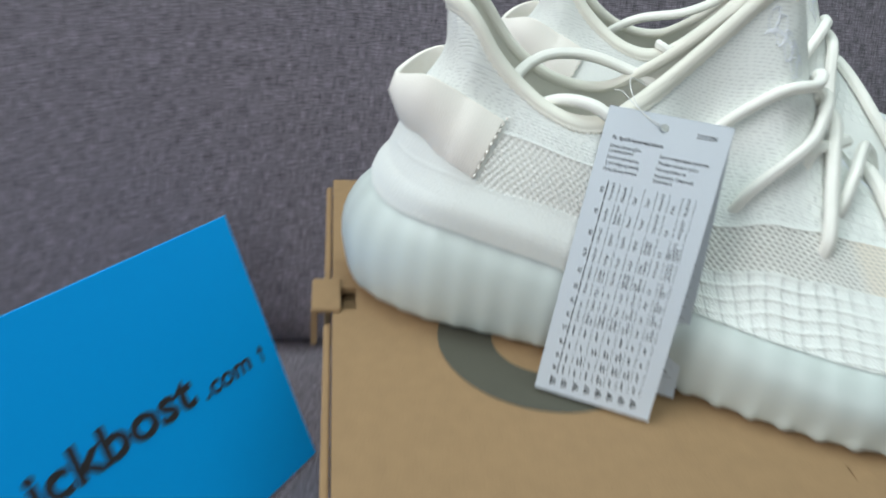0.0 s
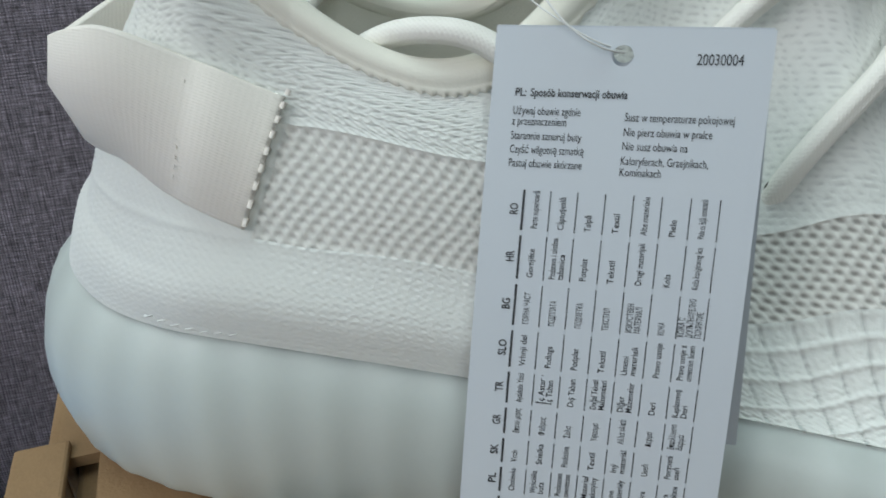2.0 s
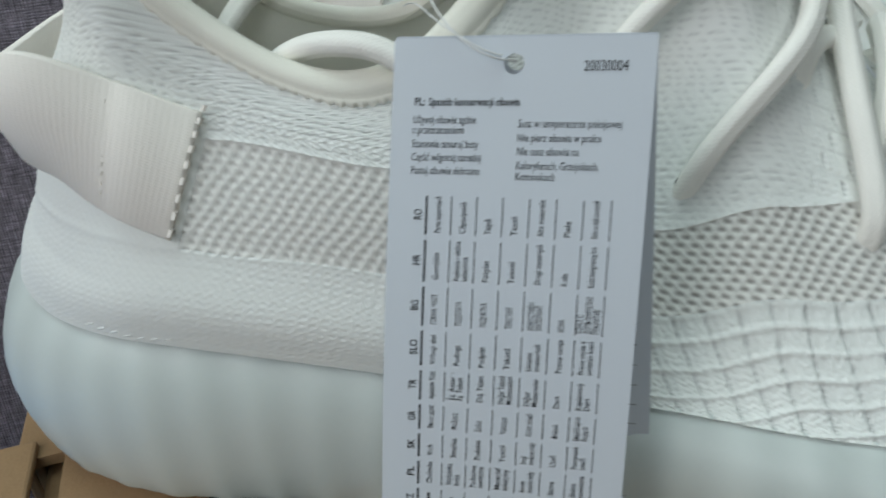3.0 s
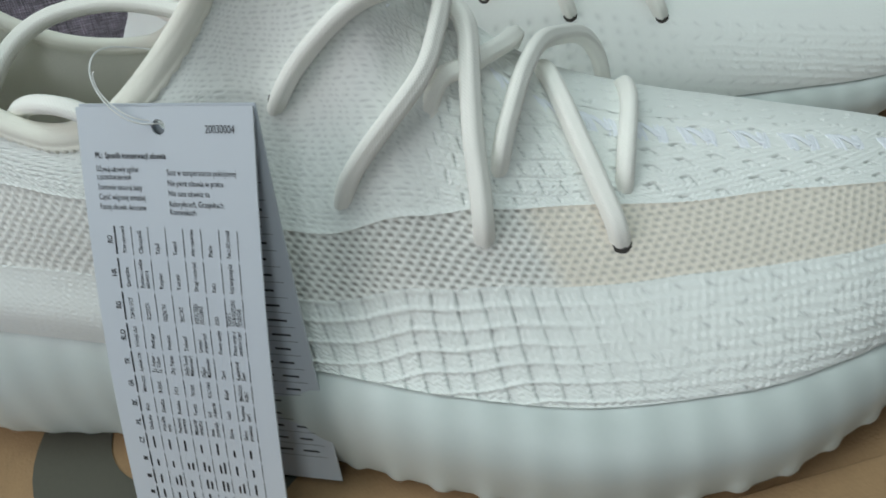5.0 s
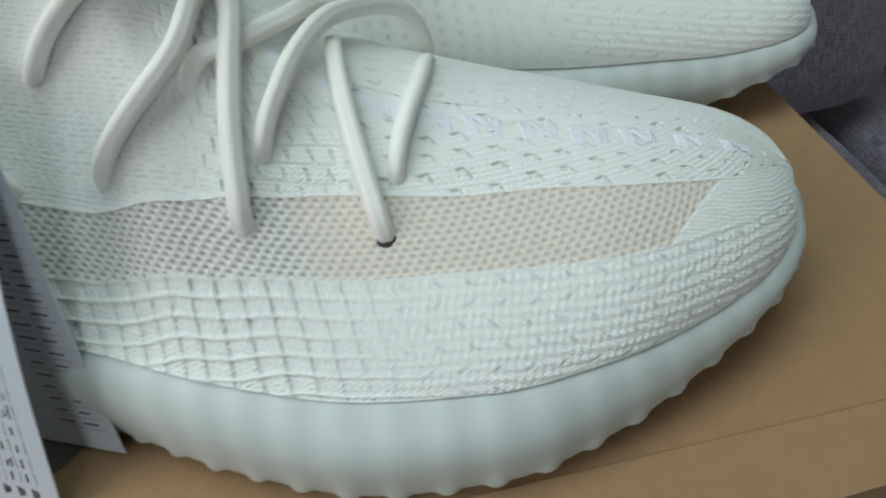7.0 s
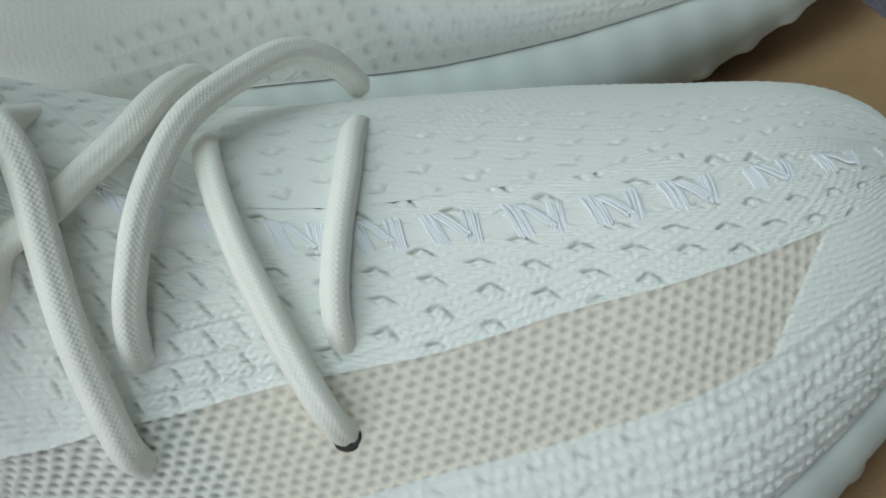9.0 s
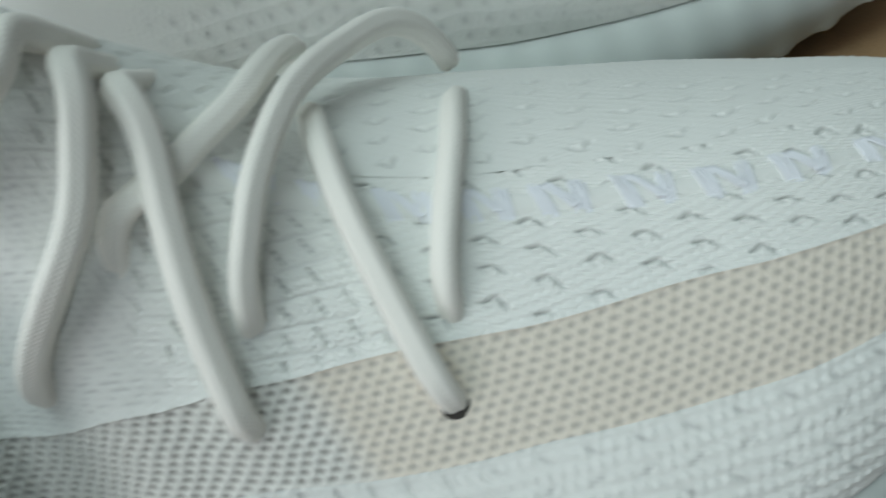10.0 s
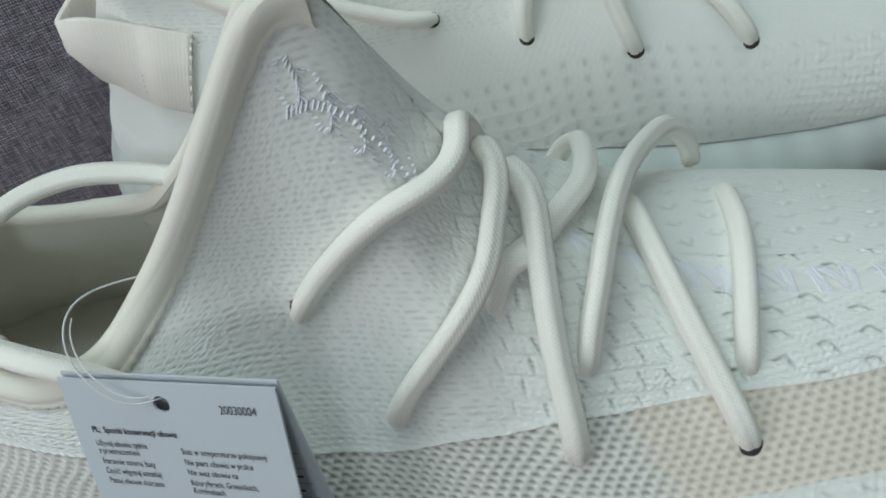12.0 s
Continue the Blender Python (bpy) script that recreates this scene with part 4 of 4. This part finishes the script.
def leaf_mesh(at, nx=40, ny=100, ci=19, cj=4, half=2, radius=.0016, thick=.0004, width=.041, height=.101):
    """A leaf of card with a punched hole, as two skins joined round the edges."""
    verts, faces = [], []
    for lift in (0, thick):
        for j in range(ny + 1):
            for i in range(nx + 1):
                verts.append(at(i / nx, j / ny, lift))
    m = (nx + 1) * (ny + 1)
    for j in range(ny):
        for i in range(nx):
            if abs(i + .5 - ci) < half and abs(j + .5 - cj) < half:
                continue
            q = j * (nx + 1) + i
            faces += [(q, q + 1, q + nx + 2, q + nx + 1), (m + q, m + q + nx + 1, m + q + nx + 2, m + q + 1)]
    edge = [j * (nx + 1) for j in range(ny + 1)] + [ny * (nx + 1) + i for i in range(1, nx + 1)] + [j * (nx + 1) + nx for j in range(ny - 1, -1, -1)] + list(range(nx - 1, 0, -1))
    for a, b in zip(edge, edge[1:] + edge[:1]):
        faces.append((a, b, m + b, m + a))
    ring = [(ci - half + k, cj - half) for k in range(2 * half)] + [(ci + half, cj - half + k) for k in range(2 * half)]
    ring += [(ci + half - k, cj + half) for k in range(2 * half)] + [(ci - half, cj + half - k) for k in range(2 * half)]
    base = len(verts)
    for lift in (0, thick):
        for i, j in ring:
            w = math.atan2((j - cj) * height / ny, (i - ci) * width / nx)
            verts.append(at(ci / nx + radius * math.cos(w) / width, cj / ny + radius * math.sin(w) / height, lift))
    c = len(ring)
    for k in range(c):
        e = (k + 1) % c
        o0, o1 = ring[k][1] * (nx + 1) + ring[k][0], ring[e][1] * (nx + 1) + ring[e][0]
        faces += [(o0, o1, base + e, base + k), (m + o1, m + o0, base + c + k, base + c + e), (base + k, base + e, base + c + e, base + c + k)]
    return mesh_from("leaf", verts, faces, smooth=False)


front_leaf = part("front_leaf", leaf_mesh(front), PAPER, tag)
rear_leaf = part("rear_leaf", leaf_mesh(rear), PAPER, tag)


def print_on(name, at, meshes, width, height, owner, label="black printed text"):
    """Wraps flat print, laid out in millimetres from the top left corner, onto a leaf."""
    me = joined(name, meshes)
    for v in me.vertices:
        v.co = Vector(at(v.co.x / width, -v.co.y / height, -.00012))
    part(name, me, PRINT, owner, label)


def bar_mesh(x0, y0, x1, y1):
    return mesh_from("bar", [(x0, -y0, 0), (x1, -y0, 0), (x1, -y1, 0), (x0, -y1, 0)], [(0, 3, 2, 1)], smooth=False)


def line_of(body, size, x, y, width, bold=0.0, angle=0.0):
    """A line of type, condensed to its width in millimetres."""
    me = text_mesh(body, size, 0, 0, 0, 0, 0, bold)
    w = max(v.co.x for v in me.vertices) - min(v.co.x for v in me.vertices)
    k = width / w if width else .72
    me.transform(Matrix.Translation((x, -y, 0)) @ Matrix.Rotation(radians(angle), 4, "Z") @ Matrix.Diagonal((k, 1, 1, 1)))
    return me


TAG_W, TAG_H = 39.8, 101.0
head = [line_of("20030004", 2.35, 29.3, 5.2, 6.4), line_of("PL:", 1.75, 3.6, 10.4, 1.6, .03), line_of("Sposób konserwacji obuwia", 1.75, 5.9, 10.4, 14.2, .03)]
for k, (body, y, w) in enumerate((("Używaj obuwie zgdnie", 13.2, 10.0), ("z przeznaczeniem", 14.8, 8.1), ("Starannie sznuruj buty", 17.0, 10.5), ("Czyść wilgotną szmatką", 19.1, 11.0), ("Pastuj obuwie skórzane", 21.2, 10.9))):
    head.append(line_of(body, 1.8, 3.5, y, w))
for k, (body, y, w) in enumerate((("Susz w temperaturze pokojowej", 13.7, 15.4), ("Nie pierz obuwia w pralce", 15.9, 12.5), ("Nie susz obuwia na", 18.0, 9.3), ("Kaloryferach, Grzejnikach,", 20.2, 12.4), ("Kominakach", 21.9, 5.9))):
    head.append(line_of(body, 1.8, 20.0, y, w))
print_on("printed_heading", front, head, TAG_W, TAG_H, front_leaf)

ROW_Y = [24.2, 31.3, 39.0, 46.4, 53.2, 59.2, 64.4, 69.4, 74.5, 79.5, 84.6, 89.6, 94.0]
COL_X = [6.3, 10.3, 14.3, 18.4, 22.5, 26.6, 30.7, 34.8]
TABLE = {
    "RO": "Parte superioară|Căptuşeală|Talpă|Textil|Alte materiale|Piele|Piele cu faţă corectată",
    "HR": "Gornjište|Podstava i uložna/tabanica|Potplat|Tekstil|Drugi materijali|Koža|Koža korigiranog lica",
    "BG": "ГОРНА ЧАСТ|ПОДПЛАТА|ПОДМЕТКА|ТЕКСТИЛ|ИЗКУСТВЕН/МАТЕРИАЛ|КОЖА|КОЖА С/ДОПЪЛНИТЕЛНО/ПОКРИТИЕ",
    "SLO": "Vrhnji del|Podloga|Podplat|Tekstil|Umetni/materiali|Pravo usnje|Pravo usnje z/umetnim licem",
    "TR": "Ayakkabı Yüzü|İç Astar ·/İç Taban|Dış Taban|Doğal Tekstil/Malzemeleri|Diğer/Malzemeler|Deri|Kaplanmış/Deri",
    "GR": "Επανω μερος|Φοδρες|Σολα|Υφασμα|Αλλα υλικά|Δερμα|Επικαλλυμενο/δερμα",
    "SK": "Vrch|Stielka|Podošva|Textil|Iný/materiál|Useň|Povrstvená/useň",
    "PL": "Cholewka|Wyściółka/buta|Podeszwa/zewnętrzna|Materiał/tekstylny|Inne/materiały|Skóra|Skóra/powlekana",
    "CZ": "", "": "", " ": "", "  ": "",
}
cells, rng = [], random.Random(7)
for r, (land, words) in enumerate(TABLE.items()):
    y0, y1 = ROW_Y[r] + .5, ROW_Y[r + 1] - .35
    cells.append(bar_mesh(COL_X[0] - .17, y0, COL_X[0] + .17, y1))
    for x in COL_X[1:]:
        cells.append(bar_mesh(x - .07, y0, x + .07, y1))
    if land.strip():
        cells.append(line_of(land, 1.75, COL_X[0] - .75, (y0 + y1) / 2 + .8 * len(land) / 2, .85 * len(land), .03, 90))
    else:
        cells.append(bar_mesh(COL_X[0] - 1.9, (y0 + y1) / 2 - .5, COL_X[0] - .8, (y0 + y1) / 2 + .5))
    for c in range(7):
        lines = words.split("|")[c].split("/") if words else []
        for k, word in enumerate(lines):
            x = COL_X[c] + 2.35 + (k - (len(lines) - 1) / 2) * 1.25
            cells.append(line_of(word, 1.35, x, y1 - .3, min(.50 * len(word), (y1 - y0) * .93), .008, 90))
        if not words:
            for k in range(rng.choice((1, 1, 2))):
                x, w = COL_X[c] + 1.6 + 1.1 * k, rng.uniform(1.6, 3.2)
                cells.append(bar_mesh(x, y1 - .4 - w, x + .45, y1 - .4))
for c in range(8):
    x = COL_X[0] - 1.6 + 4.0 * c
    for k in range(3):
        cells.append(bar_mesh(x + .7 * k, 95.2 + .3 * k, x + .7 * k + .4, 98.4 - .3 * k))
print_on("printed_table", front, cells, TAG_W, TAG_H, front_leaf, "black printed table of words")
back_rows = []
for r in range(22):
    y = 9 + r * 4.0
    back_rows.append(bar_mesh(24, y, 37.5, y + .12))
    for c in range(2):
        w = rng.uniform(3.0, 5.2)
        back_rows.append(bar_mesh(25 + 6.6 * c, y - 2.0, 25 + 6.6 * c + w, y - 1.45))
print_on("printed_table", rear, back_rows, TAG_W, TAG_H, rear_leaf, "small unreadable print on the rear leaf")

# the nylon loop that holds the tag
cord = tagged(new("tag_string"), "thin clear nylon string looped through the tag's hole", "string")
cord.matrix_world = shoe_near.matrix_world
hole = front(.475, .04)
part("strand", sweep([hole + np.array((.0005, .0015, 0)), hole + np.array((-.003, -.0015, .0008)), (.1030, -.0345, .0950), (.0985, -.0315, .0990), (.0960, -.0265, .1035), (.0965, -.0200, .1050), (.1010, -.0140, .1010), (.1050, -.0118, .0995), (.1080, -.0090, .0960)], .00018, 6, 1, .0012), NYLON, cord)
part("strand", sweep([hole + np.array((.0003, .0020, .0004)), hole + np.array((-.004, -.0010, .0016)), (.1020, -.0325, .0965), (.0968, -.0285, .0985), (.0945, -.0222, .1010), (.0925, -.0180, .0985)], .00014, 6, 1, .0012), NYLON, cord)
